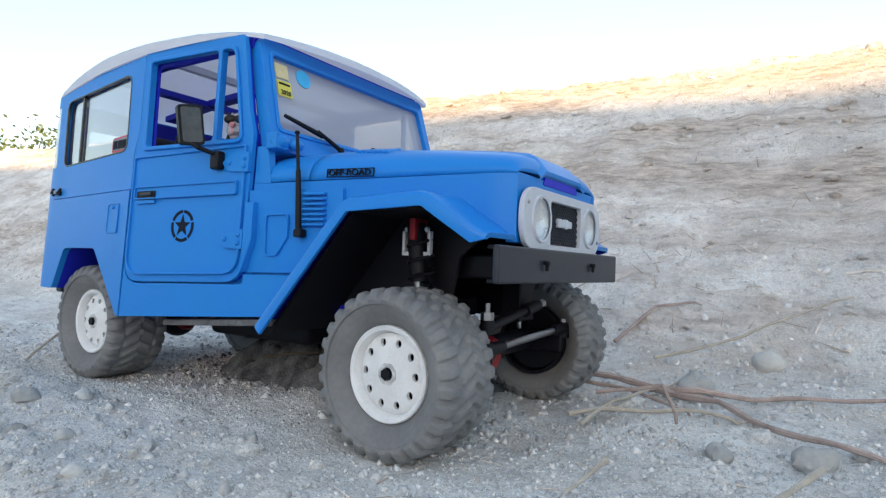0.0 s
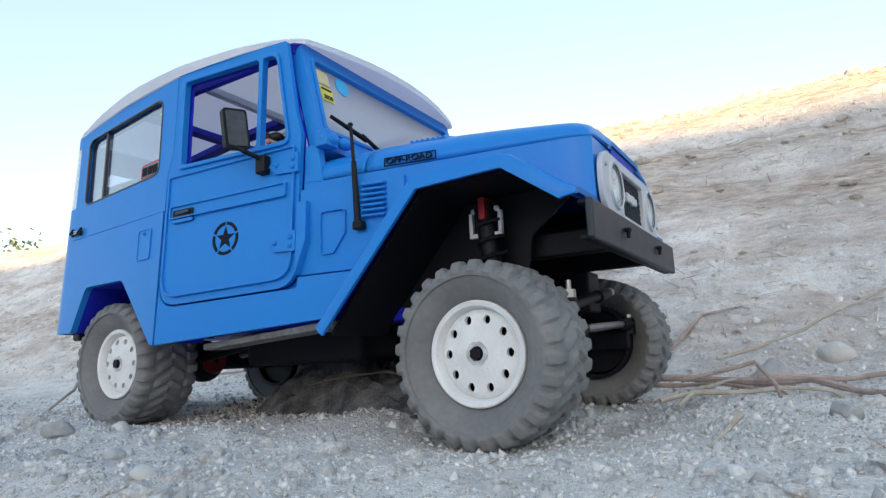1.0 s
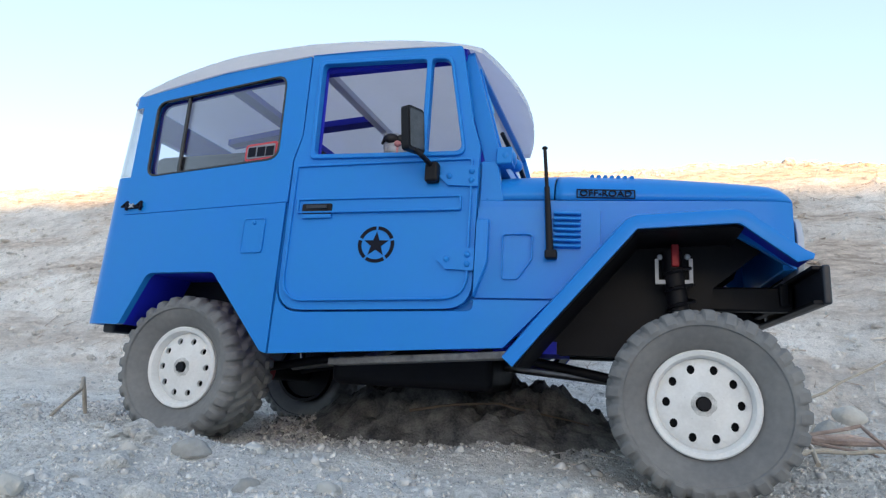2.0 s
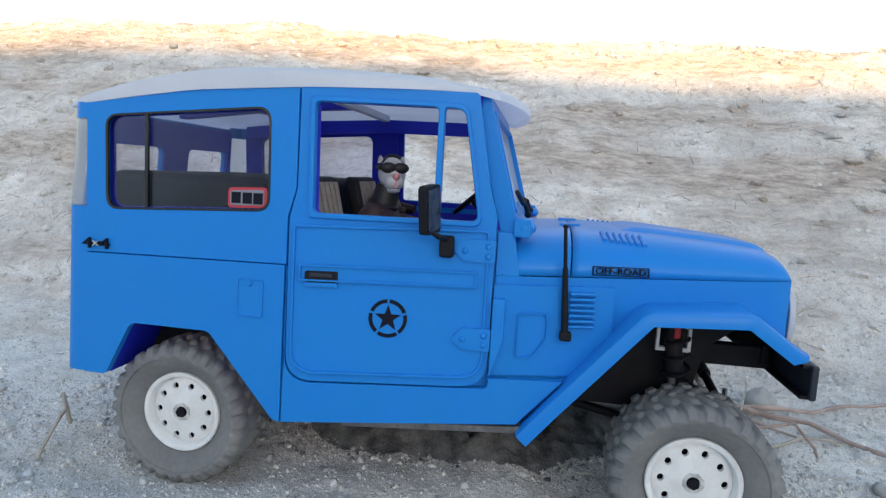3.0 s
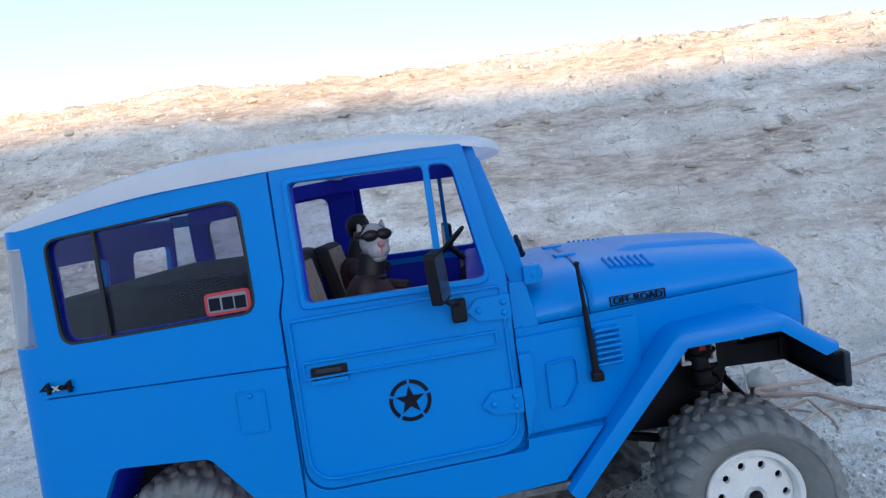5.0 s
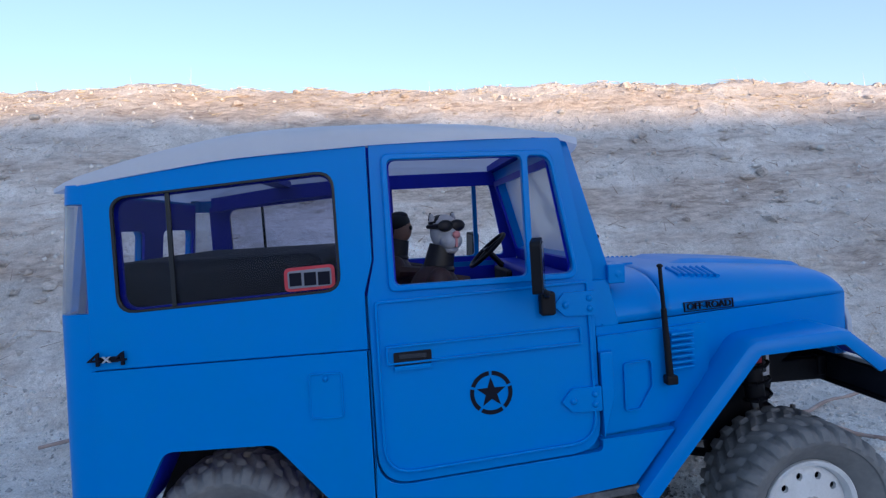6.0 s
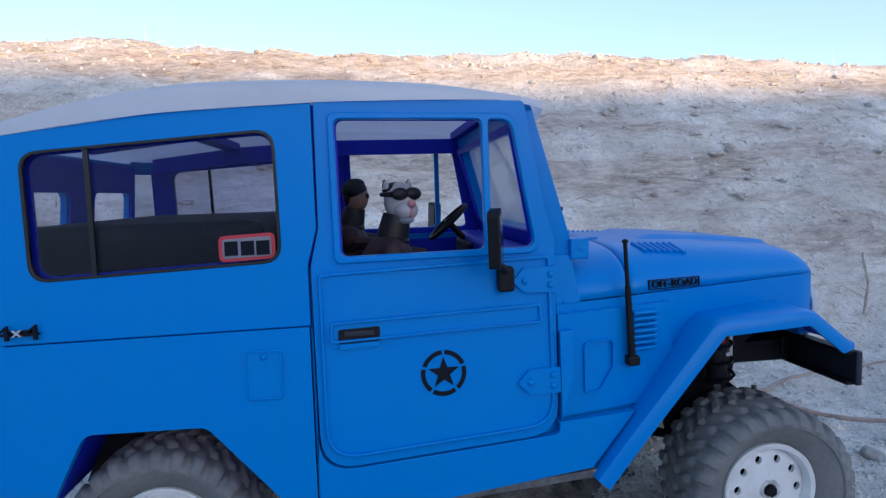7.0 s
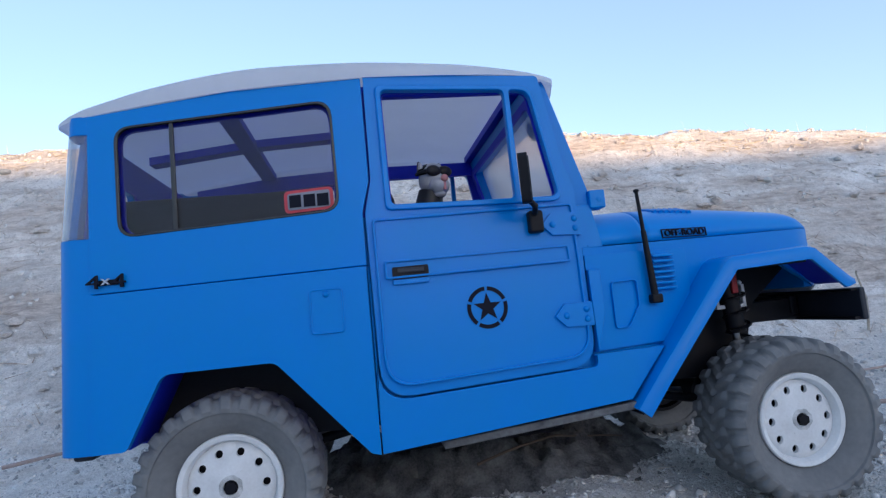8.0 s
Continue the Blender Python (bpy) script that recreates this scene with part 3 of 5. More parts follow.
vent = rounded([(0.0384, 0.0802), (0.0432, 0.0804), (0.0474, 0.0866), (0.0474, 0.0944), (0.0384, 0.0942)], 0.0014)
groove = rounded([(0.0388, 0.0806), (0.0430, 0.0808), (0.0470, 0.0867), (0.0470, 0.0940), (0.0388, 0.0938)], 0.0012)
both("vent_flap", plate(vent, [groove[::-1]], -0.0022, 0.0009, side_shape), BLUE, bevel=0.00015)
for k in range(7):
    z = 0.0910 + k * 0.00165
    bm = bmesh.new()
    box(bm, 0.0533, 0.0611, -0.0031, 0.0004, z - 0.00062, z + 0.00062)
    for v in bm.verts:
        v.co.y -= front_y(v.co.x)
        if v.co.y < -front_y(v.co.x) - 0.001 and v.co.z > z:
            v.co.z -= 0.0004
    both("louvre", bm, BLUE, bevel=0.0004)
both("gusset", plate([(0.0310, 0.1046), (0.0382, 0.1046), (0.0358, 0.1178), (0.0310, 0.1178)], [], -0.0486, 0.003, draw_in), BLUE, bevel=0.0004)

# bonnet and cowl top, lofted
def crown(x):
    return lerp(x, ((0.033, 0.1176), (0.056, 0.1186), (0.08, 0.1180), (0.098, 0.1166), (0.110, 0.1154), (0.1150, 0.1147), (0.1180, 0.1136), (0.1196, 0.1118), (0.1203, 0.1098), (0.1206, 0.1074)))


def edge_z(x):
    return 0.1051 + (x - 0.031) * 0.018


def bonnet_w(x):
    return YC + front_y(x)


def bonnet_z(x, y):
    w = bonnet_w(x)
    u = min(1.0, abs(y - YC) / w)
    return edge_z(x) + (crown(x) - edge_z(x)) * (1 - u ** 4.2) ** (1 / 2.2)


def loft(x0, x1, n):
    bm = bmesh.new()
    rows = []
    for i in range(n + 1):
        x = x0 + (x1 - x0) * (1 - (1 - i / n) ** 1.6)
        w = bonnet_w(x)
        rows.append([bm.verts.new((x, YC + w * math.sin(math.pi / 2 * k / 16), bonnet_z(x, YC + w * math.sin(math.pi / 2 * k / 16)))) for k in range(-16, 17)])
    for p, q in zip(rows, rows[1:]):
        for k in range(32):
            bm.faces.new((p[k], q[k], q[k + 1], p[k + 1]))
    return bm


part("cowl_top", loft(0.033, 0.0530, 6), BLUE, truck, solid=0.0012)
bonnet = part("bonnet", loft(0.0535, 0.1205, 40), BLUE, truck, solid=0.0012)
# raised middle of the bonnet, ending in a scoop over the lamps
bm = bmesh.new()
rows = []
for i in range(25):
    x = 0.070 + 0.0516 * i / 24
    w = 0.0230 - 0.0035 * i / 24
    up = 0.0012 * min(1, i / 2)
    row = []
    for k in range(-8, 9):
        u = k / 8
        y = YC + w * u
        top = min(bonnet_z(min(x, 0.116), y), lerp(x, ((0.07, 0.13), (0.116, 0.1150), (0.1216, 0.1086))))
        row.append(bm.verts.new((x, y, top + (up if abs(k) < 7 else (-0.0002 if abs(k) < 8 else -0.0012)))))
    rows.append(row)
for p, q in zip(rows, rows[1:]):
    for k in range(16):
        bm.faces.new((p[k], q[k], q[k + 1], p[k + 1]))
lip_row = [bm.verts.new((v.co.x - 0.0003, v.co.y, v.co.z - 0.0012)) for v in rows[-1]]
for k in range(16):
    bm.faces.new((rows[-1][k], lip_row[k], lip_row[k + 1], rows[-1][k + 1]))
part("raised_middle", bm, BLUE, bonnet)
for sgn in (-1, 1):
    for k in range(7):
        x = 0.0630 + k * 0.0020
        bm = bmesh.new()
        y0, y1 = YC + sgn * 0.0295, YC + sgn * 0.0375
        rod(bm, (x, y0, bonnet_z(x, y0) + 0.0002), (x + 0.0006, y1, bonnet_z(x, y1) + 0.0002), 0.0007, seg=10)
        part("bonnet_louvre", bm, BLUE, bonnet)
for y in (YC - 0.014, YC + 0.014):
    bm = bmesh.new()
    box(bm, 0.0500, 0.0570, y - 0.003, y + 0.003, bonnet_z(0.053, y) - 0.0006, bonnet_z(0.053, y) + 0.0007)
    part("bonnet_hinge", bm, BLUE, bonnet, bevel=0.0004)
text_m = Matrix.Translation((0.0680, -0.0371 - 0.0004, 0.1076)) @ Matrix.Rotation(radians(11.0), 4, "Z") @ Matrix.Rotation(math.pi / 2 - 0.10, 4, "X")
text_mesh("side_lettering", "OFF-ROAD", 0.0032, DECAL, bonnet, text_m @ Matrix.Diagonal((0.98, 0.86, 1, 1)), 0.0003, "OFF-ROAD lettering in a thin black frame")
bm = plate([(-0.0086, -0.0014), (0.0086, -0.0014), (0.0086, 0.0014), (-0.0086, 0.0014)], [[(-0.0083, -0.00115), (-0.0083, 0.00115), (0.0083, 0.00115), (0.0083, -0.00115)]], -0.0003, 0.0004)
bm.transform(Matrix.Translation((0.0680, -0.0371, 0.1076)) @ Matrix.Rotation(radians(11.0), 4, "Z") @ Matrix.Rotation(-0.10, 4, "X"))
part("lettering_frame", bm, DECAL, bonnet)

# front panel, headlamp bezel and grille
bm = bmesh.new()
box(bm, 0.1170, 0.1203, -0.0242, 2 * YC + 0.0242, 0.0865, 0.1072)
part("front_panel", bm, BLUE, truck, bevel=0.0005)


def facing(bm, x):
    """Turns a plate drawn in (y, z) to face forwards at x."""
    for v in bm.verts:
        a, b, c = v.co
        v.co = (x - b, YC + a, c)
    return bm


def circle(cx, cz, r, n=28):
    return [(cx + r * math.cos(2 * math.pi * k / n), cz + r * math.sin(2 * math.pi * k / n)) for k in range(n)]


# flat plate whose deep blue stands for the shade inside the scoop
part("bonnet_scoop", facing(plate(rounded([(-0.0150, 0.1054), (0.0150, 0.1054), (0.0132, 0.1080), (-0.0132, 0.1080)], 0.0008, 3), [], 0, 0.0006), 0.1206), INNER, truck, "deep blue plate for the shaded opening below the bonnet lip")
bez = rounded([(-0.0350, 0.0846), (0.0350, 0.0846), (0.0350, 0.1034), (-0.0350, 0.1034)], 0.0135, 10)
grid_hole = rounded([(-0.0138, 0.0868), (0.0138, 0.0868), (0.0138, 0.1004), (-0.0138, 0.1004)], 0.0006, 2)
bezel = part("grille_bezel", facing(plate(bez, [circle(-0.0222, 0.0942, 0.0066)[::-1], circle(0.0222, 0.0942, 0.0066)[::-1], grid_hole[::-1]], 0, 0.0018), 0.1230), BEZEL, truck, "pale grey oval bezel round lamps and grille", bevel=0.0006)
bm = bmesh.new()
box(bm, 0.1205, 0.1209, YC - 0.0138, YC + 0.0138, 0.0868, 0.1004)
part("grille_back", bm, BLACK, bezel)
bm = bmesh.new()
for k in range(-12, 13):
    for s in (-1, 1):
        a, b = Vector((0.1215, YC + k * 0.00205 - 0.0068, 0.0868)), Vector((0.1215, YC + k * 0.00205 + 0.0068, 0.1004))
        if s < 0:
            a.z, b.z = b.z, a.z
        ts = [t for t in (max(0, min(1, (YC - 0.0137 - a.y) / (b.y - a.y))), max(0, min(1, (YC + 0.0137 - a.y) / (b.y - a.y))))]
        if ts[1] - ts[0] > 0.05:
            rod(bm, a.lerp(b, ts[0]), a.lerp(b, ts[1]), 0.00024, seg=5)
part("grille_mesh", bm, BUMPER, bezel, "black diamond grille mesh")
bm = bmesh.new()
for y0, w, h in ((-0.0062, 0.0026, 0.0030), (-0.0032, 0.0022, 0.0026), (-0.0004, 0.0026, 0.0032), (0.0026, 0.0030, 0.0024)):
    box(bm, 0.1213, 0.1226, YC + y0, YC + y0 + w + 0.0006, 0.0942 - h / 2, 0.0942 + h / 2)
part("grille_emblem", bm, BEZEL, bezel, "pale raised emblem", bevel=0.0004)
for y in (-0.0222, 0.0222):
    lamp = part("headlamp", facing(lathe([(0.0, 0.0022), (0.003, 0.0019), (0.0052, 0.0008), (0.0066, 0.0)], 28), 0), CHROME, bezel)
    lamp.data.transform(Matrix.Translation((0.1229, y, 0.0942)))
    bm = lathe([(0.0, -0.0016), (0.002, -0.00145), (0.0045, -0.0008), (0.0066, 0.0)], 28)
    facing(bm, 0)
    bm.transform(Matrix.Translation((0.1224, y, 0.0942)))
    part("lens", bm, LENS, lamp, "clear ribbed lamp lens")
    bm = lathe([(0.0063, -0.0006), (0.0070, -0.0008), (0.0073, 0.0), (0.0063, 0.0)], 28)
    facing(bm, 0)
    bm.transform(Matrix.Translation((0.1230, y, 0.0942)))
    part("lamp_ring", bm, BEZEL, lamp)
for y in (YC - 0.0318, YC + 0.0318):
    bm = bmesh.new()
    ball(bm, (0.1230, y, 0.0985 if y < YC else 0.0895), 0.0006)
    part("screw", bm, STEEL, bezel)
for ob in [bezel] + bezel.children_recursive:
    ob.data.transform(Matrix.Translation((-0.0001, YC, 0)) @ Matrix.Diagonal((1, 0.95, 1, 1)) @ Matrix.Translation((0, -YC, 0)))

# front bumper: a channel open to the rear
bm = bmesh.new()
B0, B1 = YC - 0.0500, YC + 0.0508
box(bm, 0.1222, 0.1242, B0, B1, 0.0748, 0.0852)
bumper = part("front_bumper", bm, BUMPER, truck, "worn black plastic front bumper", bevel=0.0007)
for z in (0.0749, 0.0840):
    bm = bmesh.new()
    box(bm, 0.1200, 0.1228, B0 + 0.0012, B1 - 0.0012, z, z + 0.0011)
    part("bumper_flange", bm, BLACK, bumper, bevel=0.0003)
for y in (YC - 0.0205, YC + 0.0205):
    bm = bmesh.new()
    rod(bm, (0.1238, y, 0.0812), (0.1253, y, 0.0808), 0.0007, 0.0006, 8)
    rod(bm, (0.1252, y, 0.0810), (0.1250, y + 0.0002, 0.0786), 0.0007, 0.0005, 8)
    ball(bm, (0.1253, y, 0.0809), 0.0008)
    part("tow_hook", bm, BLACK, bumper)
for y in (YC - 0.021, YC + 0.021):
    bm = bmesh.new()
    box(bm, 0.060, 0.1215, y - 0.0022, y + 0.0022, 0.0755, 0.0830)
    part("frame_horn", bm, BLACK, truck, bevel=0.0008)
bm = bmesh.new()
box(bm, 0.1175, 0.1205, YC - 0.024, YC + 0.024, 0.077, 0.084)
part("front_crossmember", bm, BLACK, truck, bevel=0.0008)

# front wings: bent strips with a rolled lip
wing_line = [(0.0400, 0.0580), (0.0475, 0.0670), (0.0735, 0.0970), (0.0765, 0.0985), (0.1015, 0.0997), (0.1050, 0.0990), (0.1188, 0.0892), (0.1210, 0.0884)]


def wing():
    bm = bmesh.new()
    rows = []
    n = len(wing_line)
    for i, (x, z) in enumerate(wing_line):
        a, b = Vector(wing_line[max(0, i - 1)]), Vector(wing_line[min(n - 1, i + 1)])
        d = (b - a).normalized()
        nx, nz = -d.y, d.x          # outward across the strip
        yo = lerp(x, ((0.04, -0.0500), (0.075, -0.0482), (0.104, -0.0472), (0.113, -0.0460), (0.122, -0.0420)))
        yi = -lerp(x, ((0.04, 0.0430), (0.0475, 0.0400), (0.075, 0.0345), (0.104, 0.0290), (0.122, 0.0255)))
        deep = 0.0044 if i < n - 1 else 0.002
        prof = [(yi, 0.0), (yo + 0.0022, 0.0), (yo + 0.0007, -0.0005), (yo, -0.0018), (yo, -deep), (yo + 0.0011, -deep), (yo + 0.0013, -0.0022), (yo + 0.0026, -0.0014), (yi, -0.0014)]
        rows.append([bm.verts.new((x + nx * h, y, z + nz * h)) for y, h in prof])
    for p, q in zip(rows, rows[1:]):
        for k in range(len(p)):
            # underside faces take the deeper blue, which stands for their shade
            f = bm.faces.new((p[k - 1], q[k - 1], q[k], p[k]))
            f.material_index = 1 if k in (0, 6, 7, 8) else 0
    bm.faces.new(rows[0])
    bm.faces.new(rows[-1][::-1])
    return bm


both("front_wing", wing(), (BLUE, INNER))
# inner wheel arches


def arch_liner():
    """A black shell just below the wing strip, closing the arch towards the cabin."""
    line = [(x, z) for x, z in wing_line[:6]]
    lower, upper = [], []
    for i, (x, z) in enumerate(line):
        a, b = Vector(line[max(0, i - 1)]), Vector(line[min(len(line) - 1, i + 1)])
        d = (b - a).normalized()
        upper.append((x + d.y * 0.0034, z - d.x * 0.0034))
        lower.append((x + d.y * 0.0044, z - d.x * 0.0044))
    return plate(upper + lower[::-1], [], -0.0452, 0.0265, lambda x, z: max(0.0, x - 0.06) * 0.06)


both("arch_liner", arch_liner(), BLACK, label="black inner wheel arch")
bm = plate([(0.050, 0.060), (0.094, 0.060), (0.0990, 0.082), (0.1130, 0.0935), (0.1150, 0.1000), (0.050, 0.1000)], [], -0.0195, 0.0015)
both("inner_arch", bm, BLACK)
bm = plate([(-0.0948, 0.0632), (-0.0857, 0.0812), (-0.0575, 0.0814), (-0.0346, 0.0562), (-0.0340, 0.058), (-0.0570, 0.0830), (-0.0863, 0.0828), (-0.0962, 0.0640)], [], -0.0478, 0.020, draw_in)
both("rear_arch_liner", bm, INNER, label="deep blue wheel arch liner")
both("rear_arch_wall", plate([(-0.0962, 0.060), (-0.0863, 0.0828), (-0.0570, 0.0830), (-0.0340, 0.058)], [], -0.0280, 0.001), BLACK)

# windscreen frame, glass, stickers and wipers, in a leaning plane
TILT = Matrix.Translation((0.0372, YC, 0.1175)) @ Matrix.Rotation(radians(-15.5), 4, "Y")


def screen(bm):
    """From (across, depth, up) to the leaning windscreen."""
    for v in bm.verts:
        a, b, c = v.co
        v.co = (-b, a, c)
    bm.transform(TILT)
    return bm


frame_out = rounded([(-0.0508, -0.001), (0.0508, -0.001), (0.0494, 0.0422), (-0.0494, 0.0422)], [0.001, 0.001, 0.003, 0.003])
opening = rounded([(-0.0462, 0.0075), (0.0462, 0.0075), (0.0446, 0.0362), (-0.0446, 0.0362)], 0.0022)
wsf = part("windscreen_frame", screen(plate(frame_out, [opening[::-1]], 0, 0.0052)), BLUE, truck, bevel=0.0006)
# added sheet that gives the frame's inside the deeper blue
part("frame_liner", screen(plate([(-0.0502, 0.0), (0.0502, 0.0), (0.0486, 0.0385), (-0.0486, 0.0385)], [opening[::-1]], 0.0053, 0.0010)), INNER, wsf, "deep blue inner frame")
part("windscreen_rib", screen(plate(rounded([(-0.0476, 0.0060), (0.0476, 0.0060), (0.0460, 0.0376), (-0.0460, 0.0376)], 0.003), [opening[::-1]], -0.0006, 0.001)), BLUE, wsf, bevel=0.0003)
part("windscreen", screen(plate(rounded([(-0.0466, 0.0070), (0.0466, 0.0070), (0.0450, 0.0366), (-0.0450, 0.0366)], 0.002), [], 0.0014, 0.0005)), HAZE, wsf, "hazy scuffed plastic windscreen")
part("paper_sticker", screen(plate(rounded([(-0.0432, 0.0287), (-0.0370, 0.0287), (-0.0370, 0.0345), (-0.0432, 0.0345)], 0.0004), [], 0.0010, 0.0003)), CREAM, wsf, "pale gold square sticker")
ys = part("year_sticker", screen(plate(rounded([(-0.0431, 0.0216), (-0.0365, 0.0216), (-0.0365, 0.0278), (-0.0431, 0.0278)], 0.0004), [], 0.0010, 0.0003)), YELLOW, wsf, "yellow sticker printed 2020")
text_mesh("year_print", "2020", 0.0024, DECAL, ys, TILT @ Matrix.Translation((-0.0007, -0.0398, 0.0230)) @ Matrix(((0, 0, 1, 0), (1, 0, 0, 0), (0, 1, 0, 0), (0, 0, 0, 1))), 0.0001)
bm = plate([(-0.0423, 0.0262), (-0.0373, 0.0262), (-0.0373, 0.0268), (-0.0423, 0.0268)], [], 0.0007, 0.0004)
part("sticker_bar", screen(bm), DECAL, ys)
part("round_sticker", screen(plate(circle(-0.0293, 0.0318, 0.0036, 24), [], 0.0010, 0.0003)), CYAN, wsf, "round cyan sticker")
for s in (-1, 1):
    bm = bmesh.new()
    if s > 0:
        rod(bm, (-0.0190, -0.0026, 0.0035), (-0.0300, -0.0026, 0.0090), 0.0009, 0.0007)
        rod(bm, (-0.0275, -0.0022, 0.0078), (-0.0445, -0.0016, 0.0122), 0.0010, 0.0007)
        ball(bm, (-0.0190, -0.0026, 0.0035), 0.0013)
    else:
        rod(bm, (0.0160, -0.0026, 0.0035), (0.0050, -0.0026, 0.0075), 0.0009, 0.0007)
        rod(bm, (0.0180, -0.0018, 0.0072), (0.0020, -0.0016, 0.0084), 0.0010, 0.0008)
        ball(bm, (0.0160, -0.0026, 0.0035), 0.0013)
    part("wiper", screen(bm), BLACK, wsf, "black windscreen wiper")
for y in (-0.0405, 2 * YC + 0.0405):
    bm = bmesh.new()
    box(bm, 0.0355, 0.0405, y - 0.0035, y + 0.0025, 0.1165, 0.1220)
    ball(bm, (0.0385, y, 0.1192), 0.0030, (1, 1.3, 1))
    ball(bm, (0.0400, y + (0.006 if y < YC else -0.006), 0.1190), 0.0022, (1, 1.5, 0.9))
    part("screen_hinge", bm, BLUE, wsf, bevel=0.0005)

# roof: a crowned shell with a lip
gutter = ((-0.1125, 0.1506), (-0.104, 0.1520), (-0.066, 0.1565), (-0.03, 0.1583), (0.0, 0.1589), (0.018, 0.1589), (0.0292, 0.1571))
lip = ((-0.1125, 0.0010), (-0.104, 0.0024), (-0.085, 0.0046), (-0.06, 0.0056), (-0.03, 0.0046), (0.0, 0.0032), (0.018, 0.0016), (0.0292, 0.0020))
swell = ((-0.1125, 0.0006), (-0.10, 0.0030), (-0.06, 0.0056), (0.0, 0.0056), (0.016, 0.0042), (0.0255, 0.003), (0.0292, 0.0008))


def curve(x, table):
    """A smooth line through a table of points."""
    i = max(0, min(len(table) - 2, sum(1 for a, b in table if a <= x) - 1))
    (x0, y0), (x1, y1) = table[i], table[i + 1]
    (xa, ya), (xb, yb) = table[max(0, i - 1)], table[min(len(table) - 1, i + 2)]
    t, w = (x - x0) / (x1 - x0), x1 - x0
    m0, m1 = (y1 - ya) / (x1 - xa) * w, (yb - y0) / (xb - x0) * w
    return (2 * t ** 3 - 3 * t * t + 1) * y0 + (t ** 3 - 2 * t * t + t) * m0 + (3 * t * t - 2 * t ** 3) * y1 + (t ** 3 - t * t) * m1


def roof():
    bm = bmesh.new()
    rows = []
    xs = [-0.1125, -0.1122, -0.1116, -0.1105] + [-0.108 + 0.004 * k for k in range(33)] + [0.0230, 0.0250, 0.0265, 0.0277, 0.0286, 0.0292]
    for x in xs:
        w = lerp(x, ((-0.1125, 0.0400), (-0.1115, 0.0424), (-0.106, 0.0454), (-0.09, 0.0471), (-0.06, 0.0489), (-0.03, 0.0500), (0.0, 0.0476), (0.018, 0.0452), (0.026, 0.0430), (0.0292, 0.0412)))
        zg, zl, h = curve(x, gutter) - 0.0010, curve(x, lip), curve(x, swell)
        w += YC
        row = [bm.verts.new((x, YC - w, zg)), bm.verts.new((x, YC - w, zg + zl * 0.6))]
        for k in range(-12, 13):
            u = math.sin(math.pi / 2 * k / 12)
            row.append(bm.verts.new((x + 0.0076 * (1 - u * u) * max(0.0, x / 0.0292) ** 2, YC + w * 0.992 * u, zg + zl + h * (1 - abs(u) ** 2.4) ** 0.85)))
        row += [bm.verts.new((x, YC + w, zg + zl * 0.6)), bm.verts.new((x, YC + w, zg))]
        rows.append(row)
    for p, q in zip(rows, rows[1:]):
        for k in range(len(p) - 1):
            bm.faces.new((p[k], q[k], q[k + 1], p[k + 1]))
    under = [[bm.verts.new((v.co.x, v.co.y, lerp(v.co.x, gutter) - 0.0002)) for v in (r[0], r[14], r[-1])] for r in (rows[0], rows[-1])]
    for r, u in zip((rows[0], rows[-1]), under):
        low = [bm.verts.new((v.co.x, v.co.y, lerp(v.co.x, gutter) - 0.0008)) for v in r[1:-1]]
        for k in range(len(low) - 1):
            bm.faces.new((r[1 + k], r[2 + k], low[k + 1], low[k]))
    loose = [v for v in bm.verts if not v.link_faces]
    bmesh.ops.delete(bm, geom=loose, context="VERTS")
    return bm


part("roof", roof(), WHITE, truck, "white crowned plastic roof").data.set_sharp_from_angle(angle=radians(75))
for y in (-0.0402, 2 * YC + 0.0402):
    bm = bmesh.new()
    for xa, xb in ((-0.101, -0.066), (-0.066, -0.03), (-0.03, 0.024)):
        a, b = lerp(xa, gutter), lerp(xb, gutter)
        for v in box(bm, xa, xb, y - 0.0012, y + 0.0012, 0, 1):
            top = a if v.co.x < (xa + xb) / 2 else b
            v.co.z = top - 0.0004 if v.co.z > 0.5 else top - (0.0038 if y < YC else 0.0064)
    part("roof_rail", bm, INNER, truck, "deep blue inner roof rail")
# added sheets that give the side panels' inside the deeper blue
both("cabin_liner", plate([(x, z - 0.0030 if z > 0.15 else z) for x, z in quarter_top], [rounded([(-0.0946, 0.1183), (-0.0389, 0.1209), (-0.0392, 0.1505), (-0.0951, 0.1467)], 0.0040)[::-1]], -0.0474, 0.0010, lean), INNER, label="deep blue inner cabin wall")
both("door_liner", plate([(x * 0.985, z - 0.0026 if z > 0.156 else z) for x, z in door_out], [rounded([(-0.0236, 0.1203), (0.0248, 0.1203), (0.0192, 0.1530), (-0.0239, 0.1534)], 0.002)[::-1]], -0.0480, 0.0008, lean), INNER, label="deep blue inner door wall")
bm = bmesh.new()
for xa, xb in ((-0.104, -0.0722), (-0.0678, -0.0326)):   # a rib runs along the rear roof
    for v in box(bm, xa, xb, YC - 0.0030, YC + 0.0030, 0, 1):
        v.co.z = lerp(v.co.x, gutter) + (0.0018 if v.co.z > 0.5 else -0.0010)
part("roof_bow", bm, INNER, truck)
for x, w, skin in ((-0.070, 0.0030, INNER), (-0.031, 0.0016, WHITE), (0.021, 0.0025, INNER)):
    bm = bmesh.new()
    box(bm, x - w, x + w, -0.0396, 2 * YC + 0.0396, lerp(x, gutter) - 0.0012, lerp(x, gutter) + 0.0014)
    part("roof_bow", bm, skin, truck)
